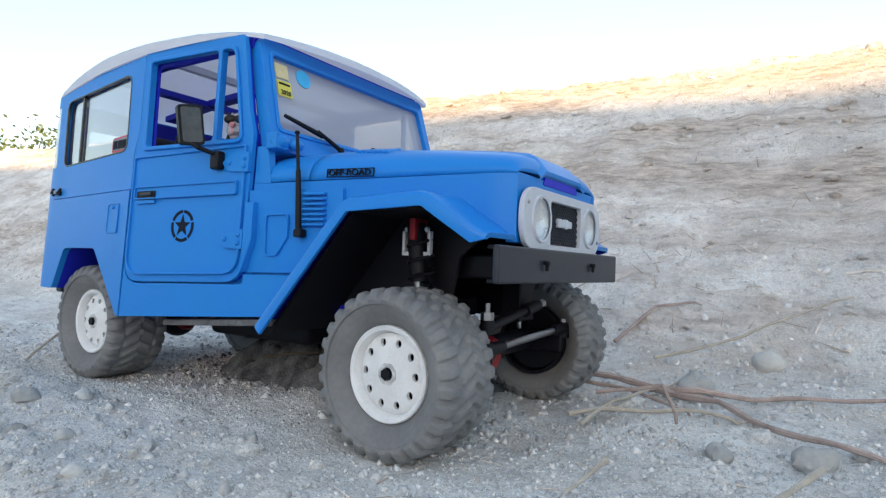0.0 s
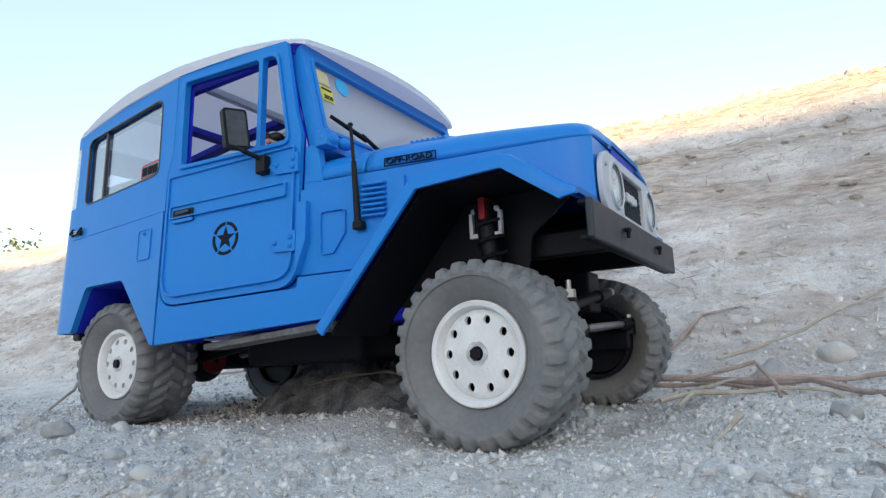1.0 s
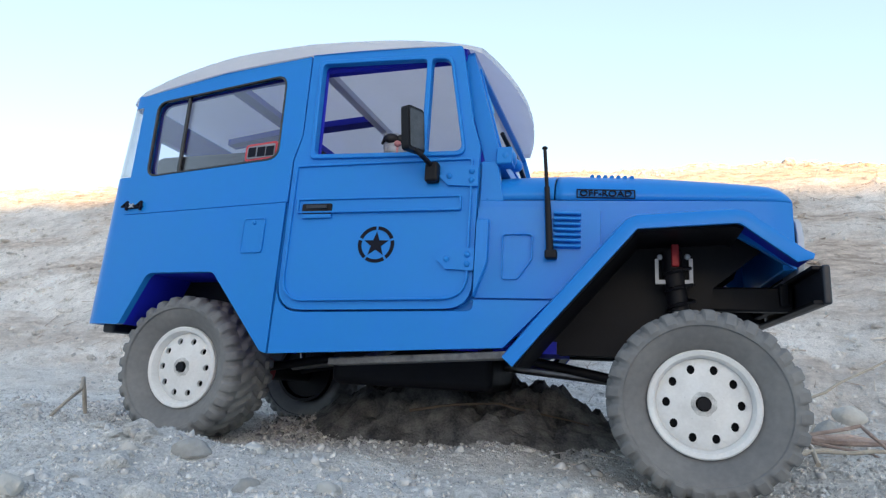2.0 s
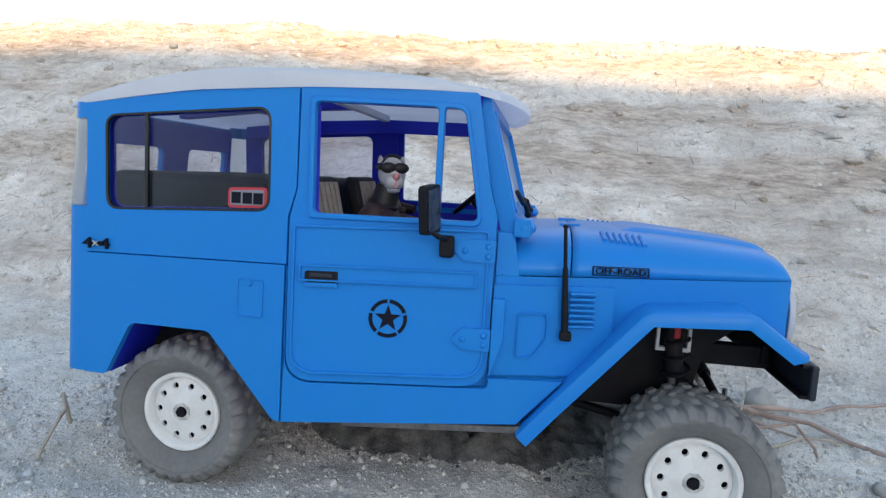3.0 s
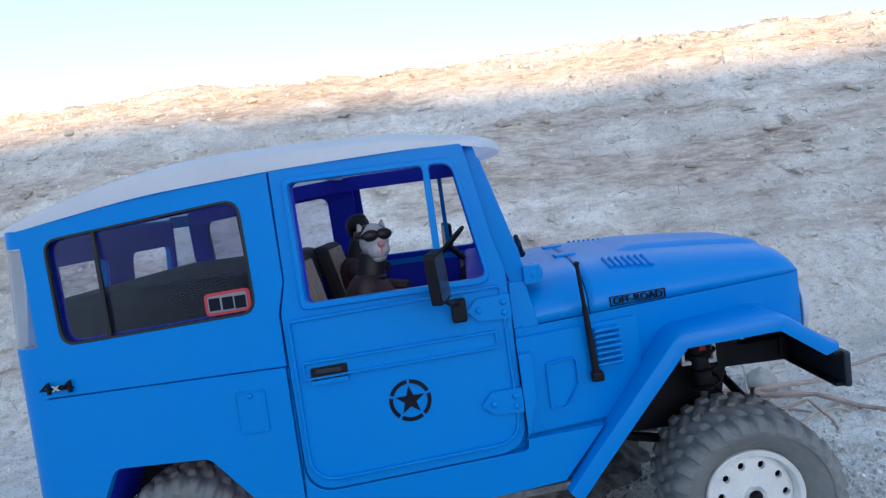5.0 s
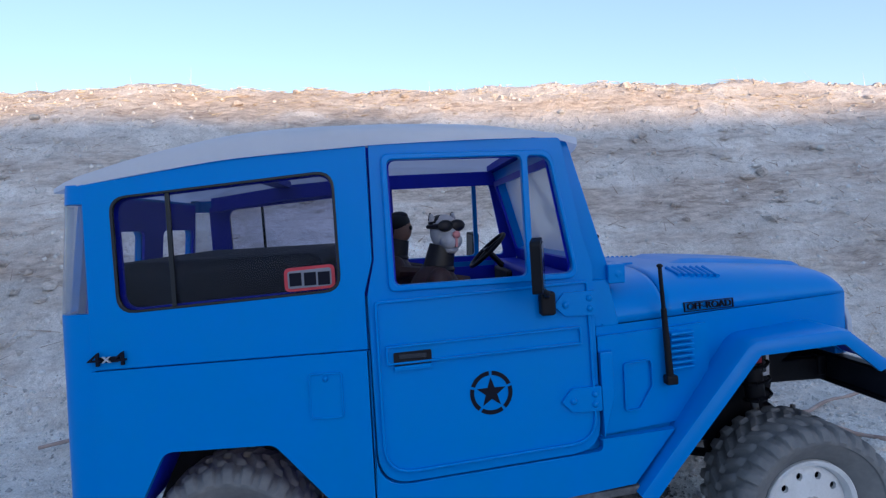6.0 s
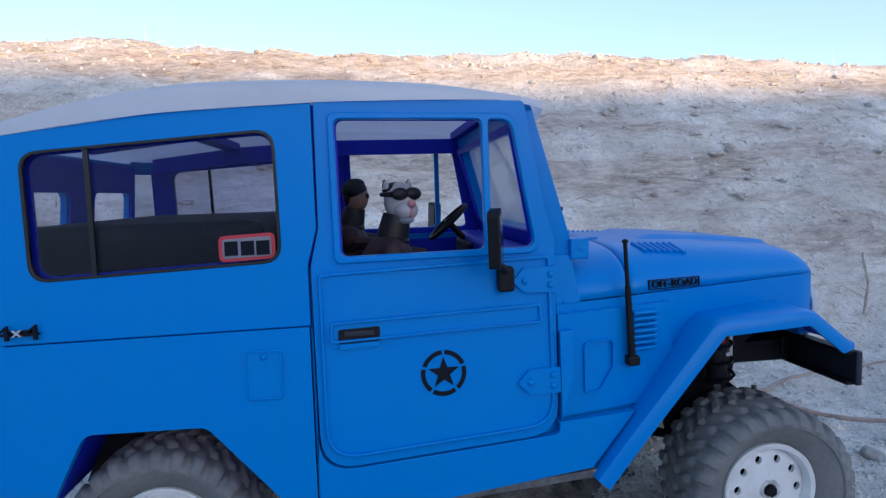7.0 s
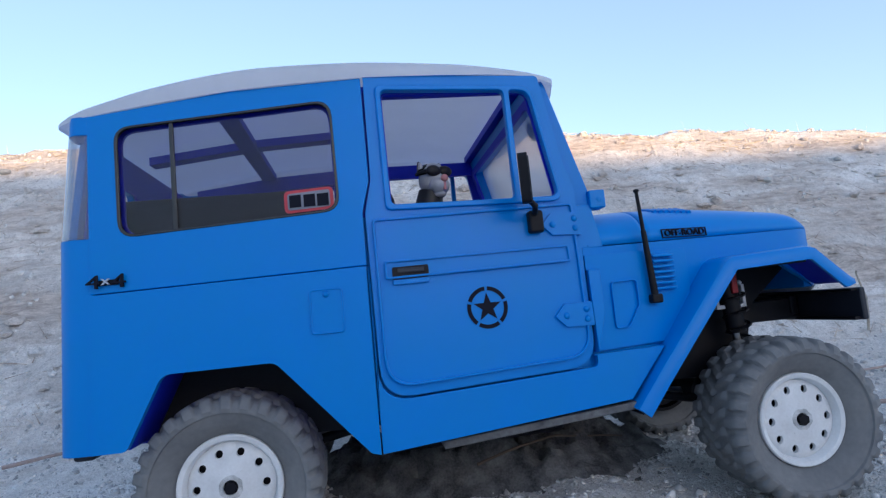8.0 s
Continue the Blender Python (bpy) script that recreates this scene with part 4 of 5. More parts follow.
for x in (-0.0345,):
    bm = bmesh.new()
    box(bm, x - 0.0046, x + 0.0078, -0.0468, -0.0450, 0.104, 0.1545)
    for v in bm.verts:
        v.co.y += lean(-0.0345, v.co.z)
    both("cabin_pillar", bm, INNER, bevel=0.0006)

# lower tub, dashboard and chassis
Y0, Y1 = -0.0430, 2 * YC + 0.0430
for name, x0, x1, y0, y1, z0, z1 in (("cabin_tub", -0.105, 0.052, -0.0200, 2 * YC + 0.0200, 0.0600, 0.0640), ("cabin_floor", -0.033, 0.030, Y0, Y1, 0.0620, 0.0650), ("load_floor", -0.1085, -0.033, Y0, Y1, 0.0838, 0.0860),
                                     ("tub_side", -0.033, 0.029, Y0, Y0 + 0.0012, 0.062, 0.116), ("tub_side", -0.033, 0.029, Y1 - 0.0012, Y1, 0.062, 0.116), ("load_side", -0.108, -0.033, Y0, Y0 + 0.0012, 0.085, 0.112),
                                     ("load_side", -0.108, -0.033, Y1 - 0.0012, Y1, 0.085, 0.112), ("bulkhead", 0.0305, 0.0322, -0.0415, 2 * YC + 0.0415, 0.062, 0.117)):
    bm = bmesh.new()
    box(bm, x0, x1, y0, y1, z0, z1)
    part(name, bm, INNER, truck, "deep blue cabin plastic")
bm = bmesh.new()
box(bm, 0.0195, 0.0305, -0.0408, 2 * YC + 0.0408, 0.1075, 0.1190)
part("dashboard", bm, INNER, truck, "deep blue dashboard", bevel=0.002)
bm = bmesh.new()
box(bm, 0.0175, 0.0200, YC + 0.006, YC + 0.036, 0.1090, 0.1170)
part("instrument_panel", bm, SEAT, truck, "black instrument panel", bevel=0.0012)
for y in (YC - 0.018, YC + 0.018):
    bm = bmesh.new()
    box(bm, -0.112, 0.078, y - 0.003, y + 0.003, 0.060, 0.067)
    part("chassis_rail", bm, BLACK, truck, bevel=0.0008)
bm = bmesh.new()
box(bm, -0.030, 0.030, YC - 0.024, YC + 0.024, 0.0465, 0.060)
part("gearbox_skid", bm, BLACK, truck, "black gearbox and skid plate", bevel=0.003)
for s in (-1, 1):
    bm = bmesh.new()
    ya, yb = YC + s * 0.0550, YC + s * 0.0450
    vs = [(-0.0150, 0.0530), (0.0440, 0.0575), (0.0440, 0.0597), (-0.0150, 0.0553)]
    a, b = [bm.verts.new((x, ya, z)) for x, z in vs], [bm.verts.new((x, yb, z)) for x, z in vs]
    bm.faces.new(a)
    bm.faces.new(b[::-1])
    for k in range(4):
        bm.faces.new((a[k - 1], b[k - 1], b[k], a[k]))
    for x in (-0.005, 0.030):
        rod(bm, (x, YC + s * 0.048, 0.056 + x * 0.06), (x, YC + s * 0.018, 0.061), 0.0014, seg=8)
    part("rock_slider", bm, WORN, truck, "scraped grey side step", bevel=0.0005)

# seats and steering wheel
bm = bmesh.new()
box(bm, -0.1040, -0.0440, YC - 0.046, YC + 0.046, 0.086, 0.1300)
part("rear_bench", bm, SEAT, truck, "black rear bench block", bevel=0.004)
for y in (YC - 0.0255, YC + 0.0255):
    bm = bmesh.new()
    box(bm, -0.0290, -0.0230, y - 0.0135, y + 0.0135, 0.085, 0.1310)
    for v in bm.verts:
        v.co.x -= (v.co.z - 0.085) * 0.22
    box(bm, -0.028, 0.000, y - 0.0135, y + 0.0135, 0.082, 0.092)
    seat = part("front_seat", bm, SEAT, truck, "black front seat with pale stripes", bevel=0.002)
    for k in range(5):
        bm = bmesh.new()
        yy = y - 0.0096 + k * 0.0048
        box(bm, -0.0234, -0.0228, yy - 0.0020, yy + 0.0020, 0.094, 0.1292)
        for v in bm.verts:
            v.co.x -= (v.co.z - 0.085) * 0.22
        part("stripe", bm, STRIPE, seat)
M = Matrix.Translation((0.0135, YC + 0.0255, 0.1240)) @ Matrix.Rotation(radians(-42), 4, "Y") @ Matrix.Rotation(math.pi / 2, 4, "X")
prof = [(0.0092 + 0.0008 * math.cos(2 * math.pi * k / 8), 0.0008 * math.sin(2 * math.pi * k / 8)) for k in range(9)]
ring = lathe(prof, 28)
for k in range(3):
    a = 2 * math.pi * k / 3 + 0.5
    rod(ring, (0, 0, 0), (0.0088 * math.cos(a), 0, 0.0088 * math.sin(a)), 0.0007, seg=6)
rod(ring, (0, 0.0010, 0), (0, -0.016, 0), 0.0012, seg=8)
ring.transform(M)
part("steering_wheel", ring, BLACK, truck, "black three-spoke steering wheel")

# door mirrors and aerial
for s in (-1, 1):
    bm = bmesh.new()
    box(bm, 0.0145, 0.0187, YC + s * 0.0555, YC + s * 0.0590, 0.1098, 0.1162)
    base = part("door_mirror", bm, BLACK, truck, "black door mirror on a bent arm", bevel=0.0008)
    bm = bmesh.new()
    rod(bm, (0.0165, YC + s * 0.0580, 0.1150), (0.0150, YC + s * 0.0640, 0.1165), 0.0008)
    rod(bm, (0.0150, YC + s * 0.0640, 0.1165), (0.0125, YC + s * 0.0660, 0.1185), 0.0008)
    ball(bm, (0.0150, YC + s * 0.0640, 0.1165), 0.0009)
    part("mirror_arm", bm, BLACK, base)
    bm = plate(rounded([(-0.0041, -0.0068), (0.0041, -0.0068), (0.0041, 0.0068), (-0.0041, 0.0068)], 0.0014), [], -0.0013, 0.0026)
    bm.transform(Matrix.Translation((0.0125, YC + s * 0.0655, 0.1240)) @ Matrix.Rotation(radians(-72 * s), 4, "Z") @ Matrix.Rotation(radians(7 * s), 4, "Y"))
    part("mirror_head", bm, BLACK, base, bevel=0.0007)
    bm = plate(rounded([(-0.0033, -0.0059), (0.0033, -0.0059), (0.0033, 0.0059), (-0.0033, 0.0059)], 0.001), [], -0.0016, 0.0003)
    bm.transform(Matrix.Translation((0.0125, YC + s * 0.0655, 0.1240)) @ Matrix.Rotation(radians(-72 * s), 4, "Z") @ Matrix.Rotation(radians(7 * s), 4, "Y"))
    part("mirror_face", bm, MIRROR, base, "dark glossy mirror face")
aerial_y = -front_y(0.052) - 0.0030
bm = bmesh.new()
rod(bm, (0.0525, aerial_y, 0.0880), (0.0513, aerial_y, 0.1085), 0.0011, 0.0008)
rod(bm, (0.0513, aerial_y, 0.1085), (0.0505, aerial_y - 0.0003, 0.1205), 0.0006, 0.00055)
ball(bm, (0.0505, aerial_y - 0.0003, 0.1207), 0.0009, (1, 1, 0.7))
aerial = part("aerial", bm, BLACK, truck, "black stubby aerial")
bm = bmesh.new()
box(bm, 0.0510, 0.0545, aerial_y - 0.0012, aerial_y + 0.0018, 0.0866, 0.0893)
part("aerial_foot", bm, BLACK, aerial, bevel=0.0006)

# wheels
RIM_R = 0.0142


def tyre_mesh():
    """One moulded ring: smooth stepped sidewalls, with lugs raised out of the tread and shoulders."""
    half = [(RIM_R - 0.0004, 0.0076), (RIM_R + 0.0003, 0.0082), (0.0152, 0.0090), (0.0166, 0.0101), (0.0180, 0.0111), (0.0190, 0.0116), (0.0196, 0.0118), (0.0198, 0.0125), (0.0203, 0.0126),
            (0.0208, 0.0124), (0.0213, 0.0121), (0.0218, 0.0117), (0.0223, 0.0112), (0.0227, 0.0106), (0.0230, 0.0098), (0.0231, 0.0089), (0.0232, 0.0080), (0.02325, 0.0071), (0.0233, 0.0064),
            (0.0233, 0.0058), (0.0233, 0.0050), (0.0233, 0.0040), (0.0233, 0.0030), (0.0233, 0.0020), (0.0233, 0.0012), (0.0233, 0.0006)]
    prof = [(r, -y) for r, y in half] + [(r, y) for r, y in half[::-1]]
    n, seg = 28, 28 * 12

    def on(u, lo, hi, soft=0.11):
        u = u % 1.0
        return max(0.0, min(1.0, (u - lo) / soft)) * max(0.0, min(1.0, (hi - u) / soft))

    def lug(a, y):
        s, w = (1 if y > 0 else -1), abs(y)
        u = n * a / (2 * math.pi)
        if w >= 0.0066:                              # shoulder blocks, long and short by turns
            first = 0.0068 if int(u + 0.25 * s) % 2 else 0.0078
            return on(u + 0.25 * s - 30 * (w - 0.009) * s, 0.10, 0.80) * min(1.0, max(0.0, (w - first) / 0.0006 + 0.5))
        if w >= 0.0006:                              # slanted blocks either side of the middle groove
            return on(u + 0.5 * (s > 0) + 95 * (w - 0.003), 0.12, 0.78) * min(1.0, max(0.0, (0.0061 - w) / 0.0005))
        return 0.0

    bm = bmesh.new()
    rings = []
    for k in range(seg):
        a = 2 * math.pi * k / seg
        ring = []
        for r, y in prof:
            m = lug(a, y) if r > 0.0204 else 0.0
            out = min(1.0, max(0.0, (r - 0.0205) / 0.0020))
            rr = r + 0.0011 * m * out
            yy = y + (0.0005 * m * (1 if y > 0 else -1) if abs(y) > 0.0095 else 0.0)
            ring.append(bm.verts.new((rr * math.cos(a), yy, rr * math.sin(a))))
        rings.append(ring)
    for k in range(seg):
        p, q = rings[k - 1], rings[k]
        for i in range(len(prof)):
            bm.faces.new((p[i - 1], p[i], q[i], q[i - 1]))
    return bm


def rim_mesh():
    holes = [[(0.0093 * math.cos(2 * math.pi * k / 10) + 0.00105 * math.cos(t), 0.0093 * math.sin(2 * math.pi * k / 10) + 0.00125 * math.sin(t)) for t in [2 * math.pi * j / 10 for j in range(10)]][::-1] for k in range(10)]
    holes.append(circle(0, 0, 0.0021, 12)[::-1])
    bm = plate(circle(0, 0, 0.0119, 48), holes, 0, 0.0012)

    def dish(r):
        return lerp(r, ((0, -0.0004), (0.0028, -0.0006), (0.0044, -0.0006), (0.0050, 0.0001), (0.0075, 0.0004), (0.0105, 0.0006), (0.0119, 0.0016)))
    bmesh.ops.subdivide_edges(bm, edges=[e for e in bm.edges if e.calc_length() > 0.0025], cuts=2)
    bmesh.ops.triangulate(bm, faces=bm.faces)
    for v in bm.verts:
        v.co.y += dish(math.hypot(v.co.x, v.co.z)) - 0.0088
    outer = lathe([(0.0119, -0.0068), (0.0122, -0.0086), (0.0127, -0.0098), (0.0138, -0.0101), (RIM_R, -0.0098), (RIM_R, -0.0002), (RIM_R, 0.0098), (0.0129, 0.0098), (0.0125, -0.0050), (0.0119, -0.0056)], 48)
    tmp = bpy.data.meshes.new("rim_outer")
    outer.to_mesh(tmp)
    outer.free()
    bm.from_mesh(tmp)
    bpy.data.meshes.remove(tmp)
    for f in bm.faces:                              # the back of the rim is coloured black to stand for the shade there
        if f.calc_center_median().y > 0.0:
            f.material_index = 1
    return bm


bm = bmesh.new()
rod(bm, (0, -0.0092, 0), (0, 0.004, 0), 0.0017, seg=6)
wheel = part("wheel", bm, BLACK, truck, "white steel-look wheel with a dusty knobbly tyre")
tyre = part("tyre", tyre_mesh(), RUBBER, wheel, "dusty black rubber tyre with chunky lugs")
rim = part("rim", rim_mesh(), (RIMMAT, BLACK), wheel, "scuffed white rim with ten holes")
# black filler added to darken the inside of the wheel
bm = bmesh.new()
bmesh.ops.create_cone(bm, cap_ends=True, segments=32, radius1=0.0117, radius2=0.0122, depth=0.0125, matrix=Matrix.Translation((0, 0.0022, 0)) @ Matrix.Rotation(math.pi / 2, 4, "X"))
drum = part("brake_drum", bm, BLACK, wheel)
part("hub_plate", plate([(r * math.cos(t), r * math.sin(t)) for r, t in [(0.0032 + 0.0002 * math.sin(5 * k) * math.cos(3 * k), 2 * math.pi * k / 24) for k in range(24)]], [circle(0, 0, 0.0020, 14)[::-1]], -0.0096, 0.0003), HUBDIRT, wheel, "scuffed dirty hub face")
for k in range(5):
    bm = bmesh.new()
    ball(bm, (0.0046 * math.cos(1.2566 * k + 0.3), -0.0089, 0.0046 * math.sin(1.2566 * k + 0.3)), 0.0005, (1, 0.7, 1), 8, 6)
    part("wheel_nut", bm, RIMMAT, wheel)
KIDS = list(wheel.children)
for kid in KIDS:                                    # the rim sits deep in the tyre
    if kid not in (tyre, drum):
        kid.data.transform(Matrix.Translation((0, 0.0013, 0)) @ Matrix.Diagonal((0.965, 1, 0.965, 1)))
HUBS = ((0.0925, -0.0375, 0.0482, 0, -1.0), (0.0950, 2 * YC + 0.0385, 0.0505, 180, -1.0), (-0.0720, -0.0350, 0.0498, 0, 0), (-0.0730, 2 * YC + 0.0345, 0.0493, 180, 0))
for i, (hx, hy, hz, turn, steer) in enumerate(HUBS):
    w = wheel if i == 0 else wheel.copy()
    kids = KIDS
    if i:
        scene.collection.objects.link(w)
        for kid in kids:
            c = kid.copy()
            scene.collection.objects.link(c)
            c.parent = w
    w.matrix_basis = pose(hx, hy, hz, 0, 0, turn + steer) @ Matrix.Rotation(0.31 * i, 4, "Y")

# axles, links, shocks
for name, x, ya, yb, za, zb in (("front_axle", 0.0935, -0.036, 0.053, 0.0490, 0.0515), ("rear_axle", -0.0738, -0.032, 0.049, 0.050, 0.049)):
    bm = bmesh.new()
    rod(bm, (x, ya, za), (x, yb, zb), 0.0042, seg=14)
    axle = part(name, bm, BLACK, truck, "black solid axle")
    bm = bmesh.new()
    ball(bm, (x, YC - 0.010, (za + zb) / 2), 0.0095, (1, 0.9, 1), 16, 10)
    part("differential", bm, BLACK, axle)
    bm = bmesh.new()
    rod(bm, (x + 0.0070, YC - 0.010, (za + zb) / 2), (x + 0.0092, YC - 0.010, (za + zb) / 2), 0.0062, 0.0050, 16)
    part("differential_cover", bm, RED, axle, "red differential cover")
bm = bmesh.new()
rod(bm, (0.1080, -0.018, 0.0535), (0.1085, 0.040, 0.0562), 0.0013)
tie = part("tie_rod", bm, STEEL, truck, "steel tie rod with black ends")
for y, z, s in ((-0.018, 0.0535, 1), (0.045, 0.0562, -1)):
    bm = bmesh.new()
    rod(bm, (0.1082, y, z), (0.1082, y + s * 0.011, z + s * 0.0004), 0.0024, 0.0020, 12)
    rod(bm, (0.1082, y, z - 0.0036), (0.1082, y, z + 0.0024), 0.0025, seg=12)
    end = part("rod_end", bm, BLACK, tie)
    bm = bmesh.new()
    rod(bm, (0.1082, y, z + 0.0020), (0.1082, y, z + 0.0036), 0.0014, seg=6)
    part("bolt_head", bm, STEEL, end, "steel bolt head")
bm = bmesh.new()
rod(bm, (0.1075, -0.0160, 0.0605), (0.1080, 0.0160, 0.0655), 0.0018, 0.0014)
rod(bm, (0.1075, -0.0160, 0.0585), (0.1075, -0.0160, 0.0628), 0.0023, seg=12)
rod(bm, (0.1080, 0.0100, 0.0645), (0.1080, 0.0200, 0.0662), 0.0022, seg=12)
link = part("drag_link", bm, BLACK, truck, "black steering link with steel nuts")
bm = bmesh.new()
rod(bm, (0.1075, -0.0160, 0.0628), (0.1075, -0.0160, 0.0652), 0.0021, seg=6)
rod(bm, (0.1075, -0.0160, 0.0650), (0.1075, -0.0160, 0.0680), 0.0009, seg=8)
part("lock_nut", bm, STEEL, link, "bare steel lock nut")
bm = bmesh.new()
rod(bm, (0.1080, 0.0200, 0.0662), (0.1083, 0.0245, 0.0668), 0.0015, seg=6)
part("lock_nut", bm, STEEL, link, "bare steel lock nut")
bm = bmesh.new()
box(bm, 0.0960, 0.1040, YC + 0.006, YC + 0.018, 0.0600, 0.0740)
part("steering_servo", bm, BLACK, truck, "black steering servo", bevel=0.0008)
for y in (-0.027, 2 * YC + 0.027):
    bm = bmesh.new()
    box(bm, 0.0890, 0.1090, y - 0.0022, y + 0.0022, 0.0470, 0.0545)
    part("steering_knuckle", bm, BLACK, truck, bevel=0.0012)
for x in (0.0905, -0.0700):
    for s in (-1, 1):
        y = YC + s * 0.0345 if x > 0 else YC + s * 0.0250
        bm = bmesh.new()
        rod(bm, (x, y, 0.0540), (x - 0.003, y, 0.0760), 0.0012)
        shock = part("shock_absorber", bm, STEEL, truck, "black coil shock with a red body")
        bm = bmesh.new()
        rod(bm, (x - 0.002, y, 0.0740), (x - 0.004, y, 0.0920), 0.0030)
        part("shock_body", bm, BLACK, shock)
        bm = bmesh.new()
        box(bm, x - 0.0040, x - 0.0018, y - 0.0038, y + 0.0034, 0.0868, 0.0936)
        part("shock_reservoir", bm, RED, shock, "red shock reservoir", bevel=0.0004)
        bm = bmesh.new()
        pts = [(x - 0.0034 * 0 + 0.0040 * math.cos(0.7 * k) - 0.0015 * k / 36, y + 0.0040 * math.sin(0.7 * k), 0.0570 + 0.0300 * k / 54) for k in range(55)]
        for a, b in zip(pts, pts[1:]):
            rod(bm, a, b, 0.00055, seg=5)
        part("coil_spring", bm, BLACK, shock)
        if x > 0:
            bm = bmesh.new()
            for dx in (-0.0050, 0.0046):
                box(bm, x - 0.003 + dx - 0.0005, x - 0.003 + dx + 0.0005, y - 0.0010, y + 0.0006, 0.0830, 0.0896)
                ball(bm, (x - 0.003 + dx * 0.8, y - 0.0006, 0.0902), 0.0009)
            box(bm, x - 0.0085, x + 0.0021, y - 0.0010, y + 0.0006, 0.0820, 0.0832)
            part("shock_bracket", bm, BEZEL, shock, "pale shock bracket")
    for s in (-1, 1):
        bm = bmesh.new()
        d = -1 if x > 0 else 1
        rod(bm, (x + d * 0.004, YC + s * 0.018, 0.050), (x + d * 0.052, YC + s * 0.014, 0.0585), 0.0016)
        part("suspension_link", bm, BLACK, truck)
bm = bmesh.new()
rod(bm, (-0.060, YC, 0.052), (-0.028, YC, 0.056), 0.002)
part("drive_shaft", bm, STEEL, truck)
bm = bmesh.new()
rod(bm, (0.080, YC - 0.008, 0.052), (0.028, YC, 0.056), 0.002)
part("drive_shaft", bm, STEEL, truck)
bm = bmesh.new()
box(bm, -0.1115, -0.1060, -0.041, 2 * YC + 0.041, 0.0605, 0.0645)
part("rear_bumper", bm, BUMPER, truck, bevel=0.001)


# ---- figures on the front seats ----
def figure(name, x, y, head_z, cat, label, face):
    """A small seated doll as one plain mesh; face: where its head points, in degrees from forwards."""
    bm = bmesh.new()
    turn = Matrix.Translation((x, y, head_z)) @ Matrix.Rotation(radians(face), 4, "Z")

    def add(vs, slot, m=None):
        if m is not None:
            bmesh.ops.transform(bm, matrix=m, verts=vs)
        for f in {f for v in vs for f in v.link_faces}:
            f.material_index = slot
    add(ball(bm, (x - 0.004, y, head_z - 0.0200), 0.0108, (0.78, 1.15, 1.0), 16, 12), 2)
    for s in (-1, 1):
        add(ball(bm, (x - 0.003, y + s * 0.0098, head_z - 0.0155), 0.0046, (0.9, 0.9, 1.2)), 2)
        add(rod(bm, (x - 0.002, y + s * 0.0115, head_z - 0.0160), (x + 0.008, y + s * 0.0090, head_z - 0.0170), 0.0028, 0.002, 8), 2)
        add(rod(bm, (x - 0.006, y + s * 0.005, head_z - 0.028), (x + 0.012, y + s * 0.006, head_z - 0.034), 0.0040, 0.003, 8), 2)
    add(rod(bm, (x - 0.003, y, head_z - 0.0125), (x - 0.001, y, head_z - 0.004), 0.0050, 0.0040, 14), 1)
    add(ball(bm, (x - 0.003, y, head_z - 0.0115), 0.0056, (1, 1.05, 0.45), 14, 8), 1)
    if cat:
        add(ball(bm, (0, 0, 0), 0.0051, (0.95, 0.92, 1.10), 18, 14), 0, turn)
        add(ball(bm, (0.0032, 0, -0.0026), 0.0034, (1, 1.08, 0.90), 14, 10), 0, turn)
        add(ball(bm, (0.0030, 0, -0.0052), 0.0024, (1, 1.0, 0.6)), 0, turn)
        add(ball(bm, (0.0066, 0, -0.0008), 0.0012, (0.8, 1.1, 1.0)), 3, turn)
        add(box(bm, 0.0058, 0.0066, -0.0004, 0.0004, -0.0045, -0.0012), 3, turn)
        add(ball(bm, (-0.0014, 0, 0.0032), 0.0044, (1, 1.0, 0.55)), 1, turn)
        for s in (-1, 1):
            add(rod(bm, (-0.0010, s * 0.0036, 0.0036), (-0.0012, s * 0.0040, 0.0059), 0.0014, 0.0004, 7), 0, turn)
            add(rod(bm, (-0.0014, s * 0.0037, 0.0040), (-0.0016, s * 0.0041, 0.0062), 0.0013, 0.0003, 7), 1, turn)
            add(ball(bm, (0.0040, s * 0.0021, 0.0020), 0.0026, (0.55, 1.08, 0.72)), 1, turn)
            add(rod(bm, (0.0036, s * 0.0042, 0.0020), (-0.0020, s * 0.0050, 0.0020), 0.0009, 0.0006, 6), 1, turn)
    else:
        add(ball(bm, (0, 0, 0), 0.0046, (0.95, 0.85, 1.2), 16, 12), 0, turn)
        add(ball(bm, (-0.0010, 0, 0.0026), 0.0050, (0.98, 0.92, 0.85), 16, 12), 1, turn)
        add(ball(bm, (-0.0006, 0, 0.0052), 0.0036, (1.05, 0.9, 0.55)), 1, turn)
        add(ball(bm, (-0.0032, 0, 0.0002), 0.0030, (0.7, 1.25, 1.1)), 1, turn)
        add(ball(bm, (0.0040, 0, 0.0004), 0.0012, (0.5, 2.2, 0.9)), 1, turn)
    ob = part(name, bm, (FURPALE if cat else SKIN, FURDARK, JACKET, PINK), None)
    return tagged(ob, label, "doll")


figure("cat_doll", -0.0078, -0.0212, 0.1332, True, "seated cat-headed doll with dark sunglasses and maroon jacket", -63)
figure("driver_doll", -0.0210, 0.0340, 0.1345, False, "seated dark-haired doll in a maroon jacket", -8)


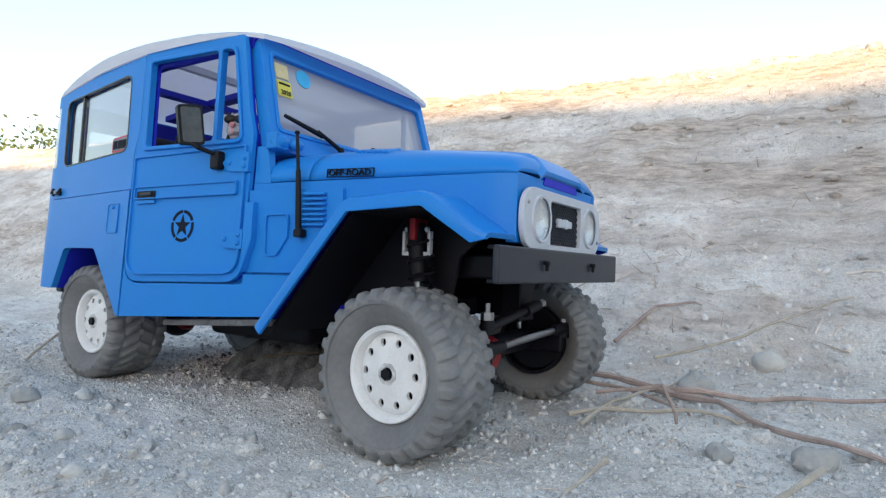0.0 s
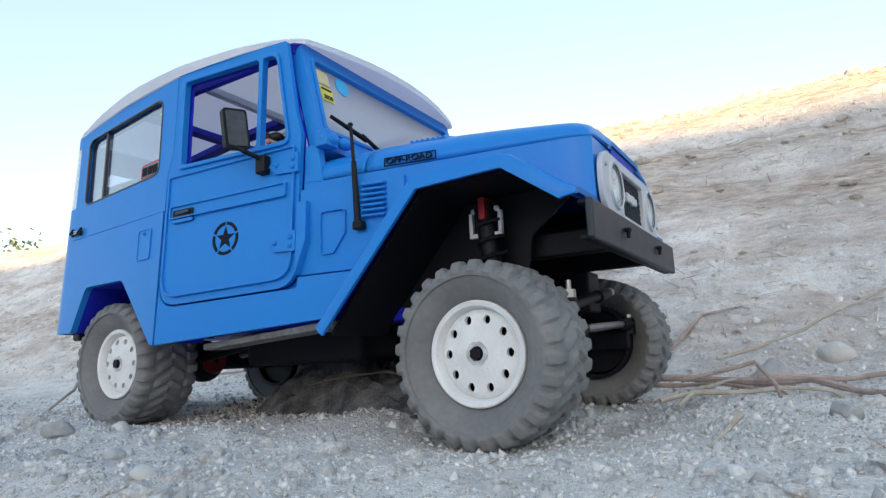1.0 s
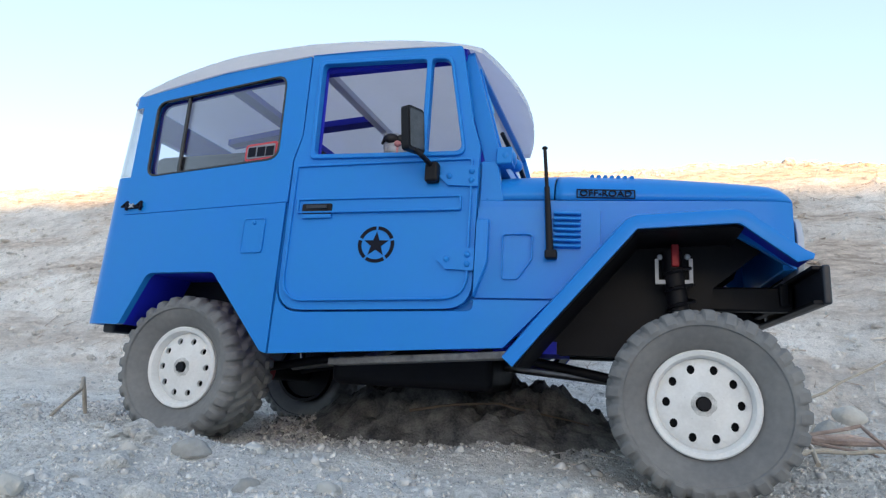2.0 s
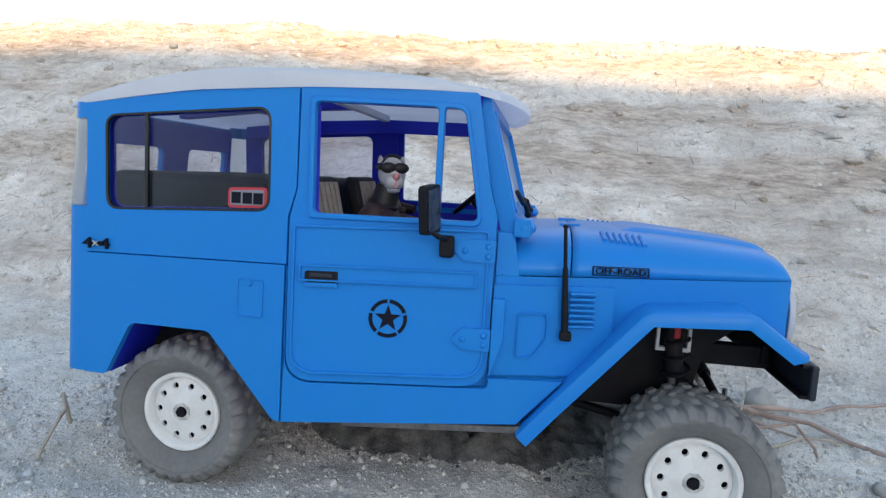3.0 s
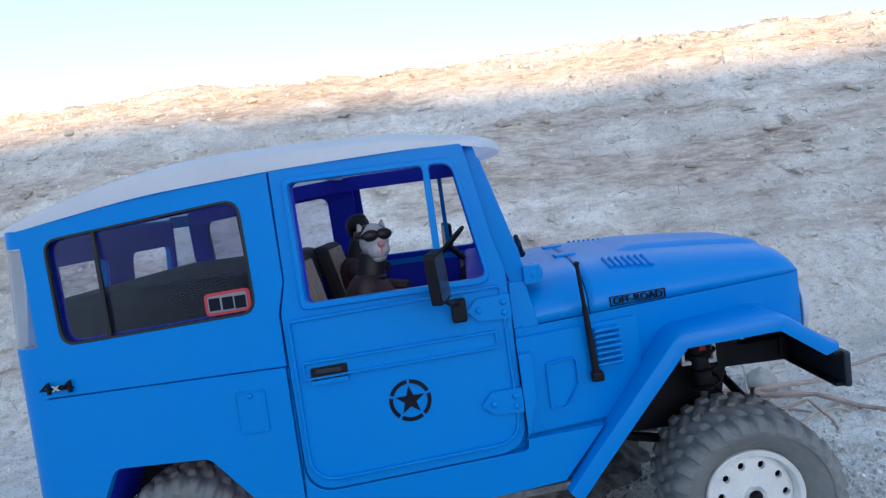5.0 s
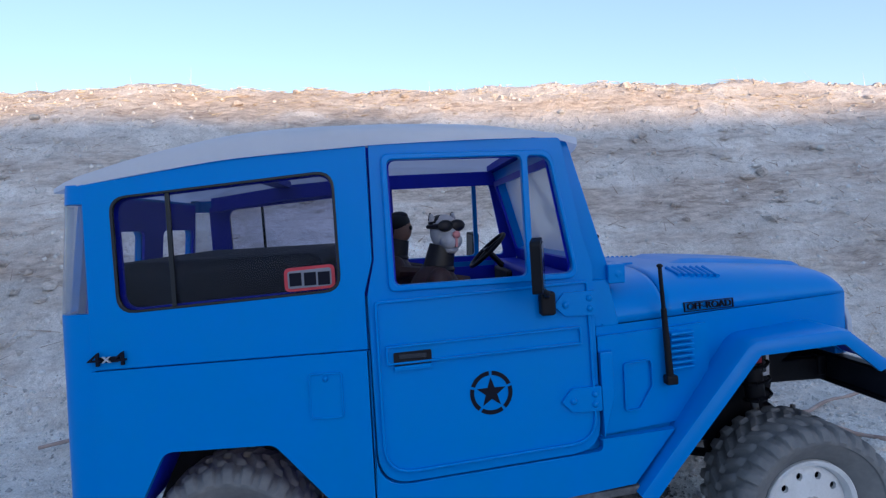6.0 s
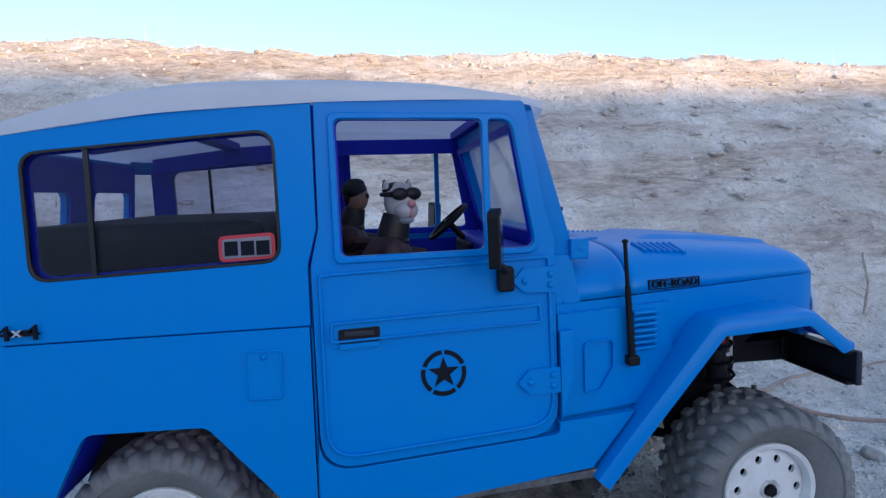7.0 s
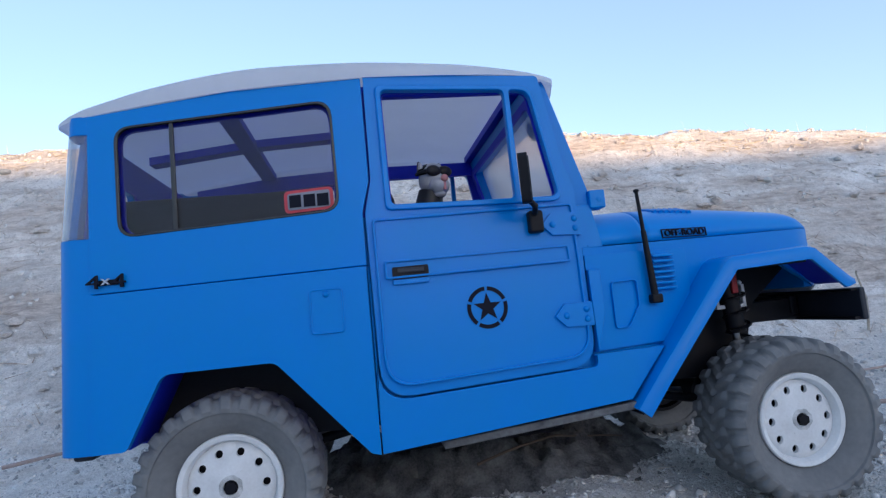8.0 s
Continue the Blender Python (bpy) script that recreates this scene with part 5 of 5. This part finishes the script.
# ---- loose stones, roots and sticks ----
def stone(name, x, y, r, squash, mat, label, seed):
    bm = bmesh.new()
    bmesh.ops.create_icosphere(bm, subdivisions=3, radius=1)
    for v in bm.verts:
        d = 1 + 0.30 * noise.noise(v.co * 0.9 + Vector((seed * 7.1, 0, 0))) + 0.14 * noise.noise(v.co * 2.2 + Vector((0, seed * 3.3, 0))) + 0.06 * noise.noise(v.co * 6)
        v.co *= d
    z = height(x, y)
    bm.transform(Matrix.Translation((x, y, z + r * squash * 0.22)) @ Matrix.Rotation(seed * 1.7, 4, "Z") @ Matrix.Diagonal((r, r * 0.85, r * squash, 1)))
    return tagged(part(name, bm, mat), label, "stone", "loose stones")


STONES = ((0.152, 0.074, 0.0080, 0.9, 0, "round grey stone half sunk in sand"), (0.174, 0.124, 0.0070, 0.8, 1, "pale stone on the gravel"), (0.171, 0.004, 0.0042, 0.85, 0, "small grey stone beside a root"),
          (0.193, 0.014, 0.0062, 0.8, 0, "angular grey stone beside a stick"), (0.012, -0.092, 0.0030, 0.8, 1, "small pale round pebble"), (-0.030, -0.085, 0.0042, 0.7, 0, "flat grey stone on the sand"),
          (-0.022, -0.070, 0.0036, 0.6, 1, "pale flat stone near the wheel"), (-0.004, -0.098, 0.0030, 0.7, 0, "small grey stone on gravel"), (-0.035, -0.128, 0.0030, 0.8, 1, "small buff pebble on the sand"),
          (0.045, -0.105, 0.0026, 0.7, 1, "small pale pebble on gravel"), (-0.105, -0.085, 0.0038, 0.7, 0, "grey stone on the sand"), (0.355, 0.30, 0.005, 0.6, 1, "pale stone on the bank"),
          (-0.24, 0.30, 0.005, 0.6, 1, "pale stone lying on the bank"), (0.14, 0.36, 0.004, 0.6, 1, "pale stone high on the bank"), (0.46, 0.33, 0.004, 0.6, 0, "dark stone lying on the bank"), (-0.34, 0.36, 0.005, 0.6, 0, "grey stone on the bank"))
for i, (x, y, r, sq, kind, lab) in enumerate(STONES):
    stone("stone", x, y, r, sq, PALESTONE if kind else STONE, lab, i + 1)


def heap(name, cx, cy, rx, ry, h, mat, label):
    """A rough mound lying on the ground."""
    bm = bmesh.new()
    n, m = 90, 56
    rows = [[None] * (m + 1) for _ in range(n + 1)]
    for i in range(n + 1):
        for j in range(m + 1):
            u, v = 2 * i / n - 1, 2 * j / m - 1
            x, y = cx + rx * u, cy + ry * v
            rim = 1 + 0.30 * noise.noise(Vector((x, y, 4)) * 30) + 0.15 * noise.noise(Vector((x, y, 6)) * 90)
            k = max(0.0, 1 - (u * u + v * v) * rim)
            lump = 0.70 + 0.55 * noise.noise(Vector((x, y, 1)) * 50) + 0.40 * noise.noise(Vector((x, y, 2)) * 140) + 0.2 * noise.noise(Vector((x, y, 3)) * 330)
            rows[i][j] = bm.verts.new((x, y, height(x, y) - 0.0012 + h * k ** 0.8 * lump))
    for i in range(n):
        for j in range(m):
            bm.faces.new((rows[i][j], rows[i + 1][j], rows[i + 1][j + 1], rows[i][j + 1]))
    return tagged(part(name, bm, mat), label, "soil heap")


# the heap's dark colour also stands for the shade below the truck
heap("soil_mound", 0.010, 0.030, 0.074, 0.044, 0.0225, SOIL, "heap of dark soil and litter below the truck, darkened further for its shade")


def stick(name, pts, r0, r1, mat, label):
    """A bent stick: a tube along points of (x, y, height above the ground)."""
    bm = bmesh.new()
    way = []
    for (xa, ya, ha), (xb, yb, hb) in zip(pts, pts[1:]):
        for k in range(6):
            t = k / 6
            x, y, h = xa + (xb - xa) * t, ya + (yb - ya) * t, ha + (hb - ha) * t
            way.append(Vector((x, y, bank(y, x) + 0.001 + h)) + 0.0016 * noise.noise_vector(Vector((x, y, h)) * 40))
    x, y, h = pts[-1]
    way.append(Vector((x, y, bank(y, x) + h)))
    rings = []
    for i, p in enumerate(way):
        d = (way[min(i + 1, len(way) - 1)] - way[max(i - 1, 0)]).normalized()
        q = d.to_track_quat("Z", "Y")
        r = (r0 + (r1 - r0) * i / (len(way) - 1)) * (1 + 0.35 * noise.noise(p * 160))
        rings.append([bm.verts.new(p + q @ Vector((r * math.cos(a), r * math.sin(a), 0))) for a in [2 * math.pi * k / 7 for k in range(7)]])
    for p, q in zip(rings, rings[1:]):
        for k in range(7):
            bm.faces.new((p[k - 1], p[k], q[k], q[k - 1]))
    bm.faces.new(rings[0][::-1])
    bm.faces.new(rings[-1])
    return tagged(part(name, bm, mat), label, "stick", "roots and sticks")


stick("root", ((0.0943, 0.0775, 0.002), (0.1179, 0.0759, 0.003), (0.1330, 0.0690, 0.004), (0.1493, 0.0569, 0.003), (0.1640, 0.0500, 0.004), (0.1753, 0.0409, 0.002), (0.1928, 0.0277, 0.002), (0.212, 0.020, 0.001)), 0.0015, 0.0009, WOOD, "long reddish brown root lying on the gravel")
stick("root", ((0.1368, 0.0662, 0.003), (0.155, 0.0640, 0.005), (0.1726, 0.0678, 0.003), (0.1934, 0.0781, 0.003), (0.2128, 0.0807, 0.004), (0.27, 0.090, 0.002)), 0.0012, 0.0006, WOOD, "thin brown root crossing another root")
stick("root", ((0.106, 0.0700, 0.002), (0.122, 0.0660, 0.002), (0.140, 0.0500, 0.003), (0.158, 0.0380, 0.001)), 0.0009, 0.0005, WOOD, "thin dark root beside a thicker one")
stick("root", ((0.1240, 0.0120, 0.002), (0.1353, 0.0218, 0.003), (0.1546, 0.0355, 0.003), (0.172, 0.0400, 0.001)), 0.0009, 0.0006, PALEWOOD, "short pale brown root on the gravel")
stick("twig", ((0.1300, 0.0060, 0.001), (0.1340, 0.0300, 0.004), (0.1383, 0.0574, 0.004), (0.1500, 0.0900, 0.005)), 0.0008, 0.0005, PALEWOOD, "pale forked twig beside the roots")
stick("twig", ((0.1051, 0.1214, 0.002), (0.1198, 0.1464, 0.003), (0.1412, 0.1503, 0.002)), 0.0010, 0.0006, WOOD, "thin brown twig on gravel")
stick("twig", ((0.128, 0.030, 0.006), (0.150, 0.030, 0.012), (0.156, 0.022, 0.003)), 0.0007, 0.0006, WOOD, "thin bent twig on gravel")
stick("stick", ((0.196, -0.004, 0.004), (0.187, -0.030, 0.002), (0.180, -0.050, 0.001)), 0.0009, 0.0006, PALEWOOD, "bleached grey stick on the gravel")
stick("twig", ((0.150, -0.030, 0.003), (0.146, -0.050, 0.001)), 0.0008, 0.0005, PALEWOOD, "short pale twig on gravel")
stick("stem", ((0.285, 0.135, 0.0), (0.286, 0.134, 0.022), (0.282, 0.134, 0.040)), 0.0009, 0.0006, PALEWOOD, "upright dry stem in the gravel")
stick("stick", ((0.13, 0.10, 0.004), (0.17, 0.125, 0.012), (0.205, 0.15, 0.010)), 0.0008, 0.0005, PALEWOOD, "pale stick lying behind the truck")
stick("twig", ((-0.16, -0.075, 0.003), (-0.135, -0.095, 0.004), (-0.12, -0.12, 0.001)), 0.0014, 0.0008, WOOD, "dark twig on the sand")
stick("stem", ((-0.135, -0.020, 0.0), (-0.133, -0.026, 0.014), (-0.128, -0.030, 0.010), (-0.126, -0.046, 0.0)), 0.0008, 0.0006, PALEWOOD, "bent pale grass stem")
stick("twig", ((-0.20, 0.09, 0.004), (-0.15, 0.11, 0.006), (-0.11, 0.10, 0.003)), 0.0010, 0.0006, WOOD, "thin twig at the foot of the bank")
stick("twig", ((0.000, -0.010, 0.010), (0.030, 0.000, 0.014), (0.060, 0.012, 0.008)), 0.0005, 0.0003, BARK, "thin dark twig below the truck")


def tetra(bm_verts, bm_faces, c, r, rng):
    """A rough pebble of few faces, added to lists."""
    base = len(bm_verts)
    ax = [rng.uniform(0.7, 1.3) * r for _ in range(3)]
    rot = Euler((rng.uniform(0, 6), rng.uniform(0, 6), rng.uniform(0, 6))).to_matrix()
    pts = [(1, 0, 0), (-1, 0, 0), (0, 1, 0), (0, -1, 0), (0, 0, 1), (0, 0, -1)]
    for p in pts:
        v = rot @ Vector((p[0] * ax[0], p[1] * ax[1], p[2] * ax[2] * 0.8)) * rng.uniform(0.8, 1.15)
        bm_verts.append((c[0] + v.x, c[1] + v.y, c[2] + v.z))
    for a, b, d in ((0, 2, 4), (2, 1, 4), (1, 3, 4), (3, 0, 4), (2, 0, 5), (1, 2, 5), (3, 1, 5), (0, 3, 5)):
        bm_faces.append((base + a, base + b, base + d))


def island_material(name, c0, c1, rough=0.95):
    m = bpy.data.materials.new(name)
    m.use_nodes = True
    n, l = m.node_tree.nodes, m.node_tree.links
    b = n["Principled BSDF"]
    b.inputs["Roughness"].default_value, b.inputs["Specular IOR Level"].default_value = rough, 0.2
    g, r = n.new("ShaderNodeNewGeometry"), n.new("ShaderNodeValToRGB")
    r.color_ramp.elements[0].color, r.color_ramp.elements[1].color = (*c0, 1), (*c1, 1)
    l.new(g.outputs["Random Per Island"], r.inputs[0])
    tex, f, mx = n.new("ShaderNodeTexCoord"), n.new("ShaderNodeTexNoise"), n.new("ShaderNodeMix")
    f.inputs["Scale"].default_value = 500
    l.new(tex.outputs["Object"], f.inputs[0])
    mx.data_type, mx.blend_type = "RGBA", "MULTIPLY"
    mx.inputs[0].default_value = 0.25
    l.new(r.outputs[0], mx.inputs[6])
    l.new(f.outputs[0], mx.inputs[7])
    l.new(mx.outputs[2], b.inputs["Base Color"])
    return m


GRAVEL = island_material("mixed_gravel", (0.44, 0.43, 0.42), (0.84, 0.825, 0.81))
BANKGRAVEL = island_material("pale_bank_gravel", (0.56, 0.52, 0.49), (0.92, 0.885, 0.85))
HAY = island_material("mixed_dry_straw", (0.50, 0.40, 0.27), (0.80, 0.69, 0.50))
LITTER = island_material("dull_plant_litter", (0.42, 0.33, 0.27), (0.84, 0.74, 0.65))


def scatter(name, count, area, size, mat, label, seed, power=2.5):
    rng = random.Random(seed)
    vs, fs = [], []
    for _ in range(count):
        x, y = rng.uniform(area[0], area[1]), rng.uniform(area[2], area[3])
        if noise.noise(Vector((x * 9, y * 9, seed))) + rng.uniform(-0.5, 0.5) < -0.15:
            continue
        r = size[0] + (size[1] - size[0]) * rng.random() ** power
        tetra(vs, fs, (x, y, height(x, y) - r * 0.05), r, rng)
    me = bpy.data.meshes.new(name)
    me.from_pydata(vs, [], fs)
    me.materials.append(mat)
    me.polygons.foreach_set("use_smooth", [True] * len(me.polygons))
    return tagged(new(name, me), label, "gravel", kind="stuff")


scatter("gravel", 36000, (-0.26, 0.34, -0.16, 0.14), (0.0003, 0.0020), GRAVEL, "fine loose gravel on the sand", 11, 7)
scatter("gravel", 1500, (-0.24, 0.32, -0.15, 0.12), (0.0010, 0.0026), GRAVEL, "loose pebbles on the sand", 17, 3)
scatter("gravel_grit", 36000, (-0.20, 0.26, -0.15, 0.02), (0.0003, 0.0010), GRAVEL, "sharp grit on the near ground", 15, 3)
scatter("gravel", 14000, (-0.8, 0.9, 0.11, 0.46), (0.0005, 0.0030), BANKGRAVEL, "loose gravel on the bank", 12, 5)
scatter("gravel", 400, (-1.2, 1.2, 0.40, 0.60), (0.0006, 0.0020), BANKGRAVEL, "coarse gravel on top of the bank", 13, 4)


# crumbs toned dark to blend that painted shade into the sand
CRUMB = island_material("soil_crumb_shade_blend", (0.10, 0.10, 0.10), (0.60, 0.59, 0.58))
scatter("soil_crumbs", 3000, (-0.065, 0.080, -0.016, 0.075), (0.0005, 0.0022), CRUMB, "soil crumbs below the truck, toned dark to blend in the shaded heap", 14, 3)


def lumps(name, count, area, size, mat, label, seed, gate=-0.1):
    """Irregular clods sunk into the ground, with broken faces."""
    rng = random.Random(seed)
    proto = bmesh.new()
    bmesh.ops.create_icosphere(proto, subdivisions=2, radius=1)
    base_v = [v.co.copy() for v in proto.verts]
    base_f = [[v.index for v in f.verts] for f in proto.faces]
    proto.free()
    vs, fs = [], []
    for n in range(count):
        x, y = rng.uniform(area[0], area[1]), rng.uniform(area[2], area[3])
        if noise.noise(Vector((x * 6, y * 6, seed))) + rng.uniform(-0.4, 0.4) < gate:
            continue
        if -0.12 < x < 0.13 and -0.062 < y < 0.075:
            continue
        r = size[0] + (size[1] - size[0]) * rng.random() ** 4
        ax = (rng.uniform(0.7, 1.5) * r, rng.uniform(0.6, 1.1) * r, rng.uniform(0.35, 0.75) * r)
        turn, off, b = rng.uniform(0, 6.28), Vector((rng.uniform(0, 99), 0, 0)), len(vs)
        ca, sa = math.cos(turn), math.sin(turn)
        z0 = height(x, y) + ax[2] * 0.1
        for p in base_v:
            d = 1 + 0.5 * noise.noise(p * 1.3 + off) + 0.25 * noise.noise(p * 3.1 + off)
            px, py, pz = p.x * ax[0] * d, p.y * ax[1] * d, p.z * ax[2] * d
            vs.append((x + px * ca - py * sa, y + px * sa + py * ca, z0 + pz))
        fs += [tuple(b + i for i in f) for f in base_f]
    me = bpy.data.meshes.new(name)
    me.from_pydata(vs, [], fs)
    me.materials.append(mat)
    return tagged(new(name, me), label, "clods", kind="stuff")


lumps("clods", 1050, (-0.26, 0.32, -0.17, 0.14), (0.0010, 0.0050), SAND, "broken clods of grey sand", 31)
lumps("clods", 2200, (-0.9, 1.0, 0.13, 0.43), (0.0014, 0.0066), SAND, "clods and lumps on the bank", 32)


def straw(name, count, area, length, thick, mat, label, seed, upright=0.0, gate=0.0):
    """Many thin blades lying or standing on the ground."""
    rng = random.Random(seed)
    vs, fs = [], []
    while len(fs) < count * 3:
        x, y = rng.uniform(area[0], area[1]), rng.uniform(area[2], area[3])
        if noise.noise(Vector((x * 5, y * 5, seed * 2.0))) + rng.uniform(-0.25, 0.25) < gate:
            continue
        a, le, th = rng.uniform(0, math.pi), rng.uniform(*length), rng.uniform(*thick)
        up = upright * rng.uniform(0.3, 1.0) + rng.uniform(0, 0.15)
        d = Vector((math.cos(a), math.sin(a) * 0.6, up)).normalized() * le
        p = Vector((x, y, height(x, y) + th * 0.5))
        q = p + d
        if not upright:
            q.z = height(q.x, q.y) + th * rng.uniform(0.5, 3)
        n = Vector((-d.y, d.x, 0)).normalized() * th
        b = len(vs)
        vs += [tuple(p + n), tuple(p - n), tuple(p + Vector((0, 0, th * 1.5))), tuple(q)]
        fs += [(b, b + 1, b + 3), (b + 1, b + 2, b + 3), (b + 2, b, b + 3)]
    me = bpy.data.meshes.new(name)
    me.from_pydata(vs, [], fs)
    me.materials.append(mat)
    return tagged(new(name, me), label, "dry grass", kind="stuff")


straw("plant_litter", 2600, (-0.9, 1.0, 0.13, 0.44), (0.004, 0.016), (0.0002, 0.0006), LITTER, "dry plant litter on the bank", 21, 0, 0.02)
straw("plant_litter", 220, (-0.24, 0.34, -0.14, 0.14), (0.003, 0.011), (0.00012, 0.0003), LITTER, "fine straw bits on the gravel", 22, 0, 0.1)
straw("dry_grass", 3000, (-1.3, 1.3, 0.36, 0.56), (0.005, 0.018), (0.0003, 0.0007), HAY, "sunlit dry grass on the crest", 23, 0.12, -0.05)
straw("dry_grass", 110, (-1.3, 1.3, 0.43, 0.54), (0.010, 0.026), (0.0002, 0.0004), HAY, "tall dry stalks on the crest", 24, 2.5, 0.0)


# ---- a bush beyond the bank ----
def bush(x, y, z, h, label):
    rng = random.Random(5)
    root = empty("bush", (x, y, z), label, "bush")
    bm = bmesh.new()
    tips = []
    for k in range(7):
        a = 2 * math.pi * k / 7 + rng.uniform(-0.3, 0.3)
        p = Vector((x, y, z))
        for s in range(3):
            q = p + Vector((math.cos(a) * h * 0.11, math.sin(a) * h * 0.11, h * rng.uniform(0.18, 0.3)))
            rod(bm, p, q, h * 0.022 * (1 - s * 0.28), h * 0.022 * (0.72 - s * 0.28), 7)
            p = q
            tips.append(p.copy())
    part("trunk", bm, BARK, root)
    vs, fs = [], []
    for _ in range(2600):
        c = rng.choice(tips) + Vector((rng.gauss(0, 1), rng.gauss(0, 1), rng.gauss(0, 0.8))) * h * 0.12
        u = Vector((rng.gauss(0, 1), rng.gauss(0, 1), rng.gauss(0, 1))).normalized() * h * 0.026
        w = u.cross(Vector((rng.gauss(0, 1), rng.gauss(0, 1), rng.gauss(0, 1)))).normalized() * h * 0.012
        b = len(vs)
        vs += [tuple(c - u), tuple(c + w), tuple(c + u), tuple(c - w)]
        fs.append((b, b + 1, b + 2, b + 3))
    me = bpy.data.meshes.new("crown")
    me.from_pydata(vs, [], fs)
    me.materials.append(LEAF)
    ob = new("crown", me)
    ob.parent = root
    ob.matrix_parent_inverse = Matrix.Translation(-root.location)


bush(-8.2, 3.1, bank(3.1, -8.2), 1.42, "green leafy bush far beyond the bank")
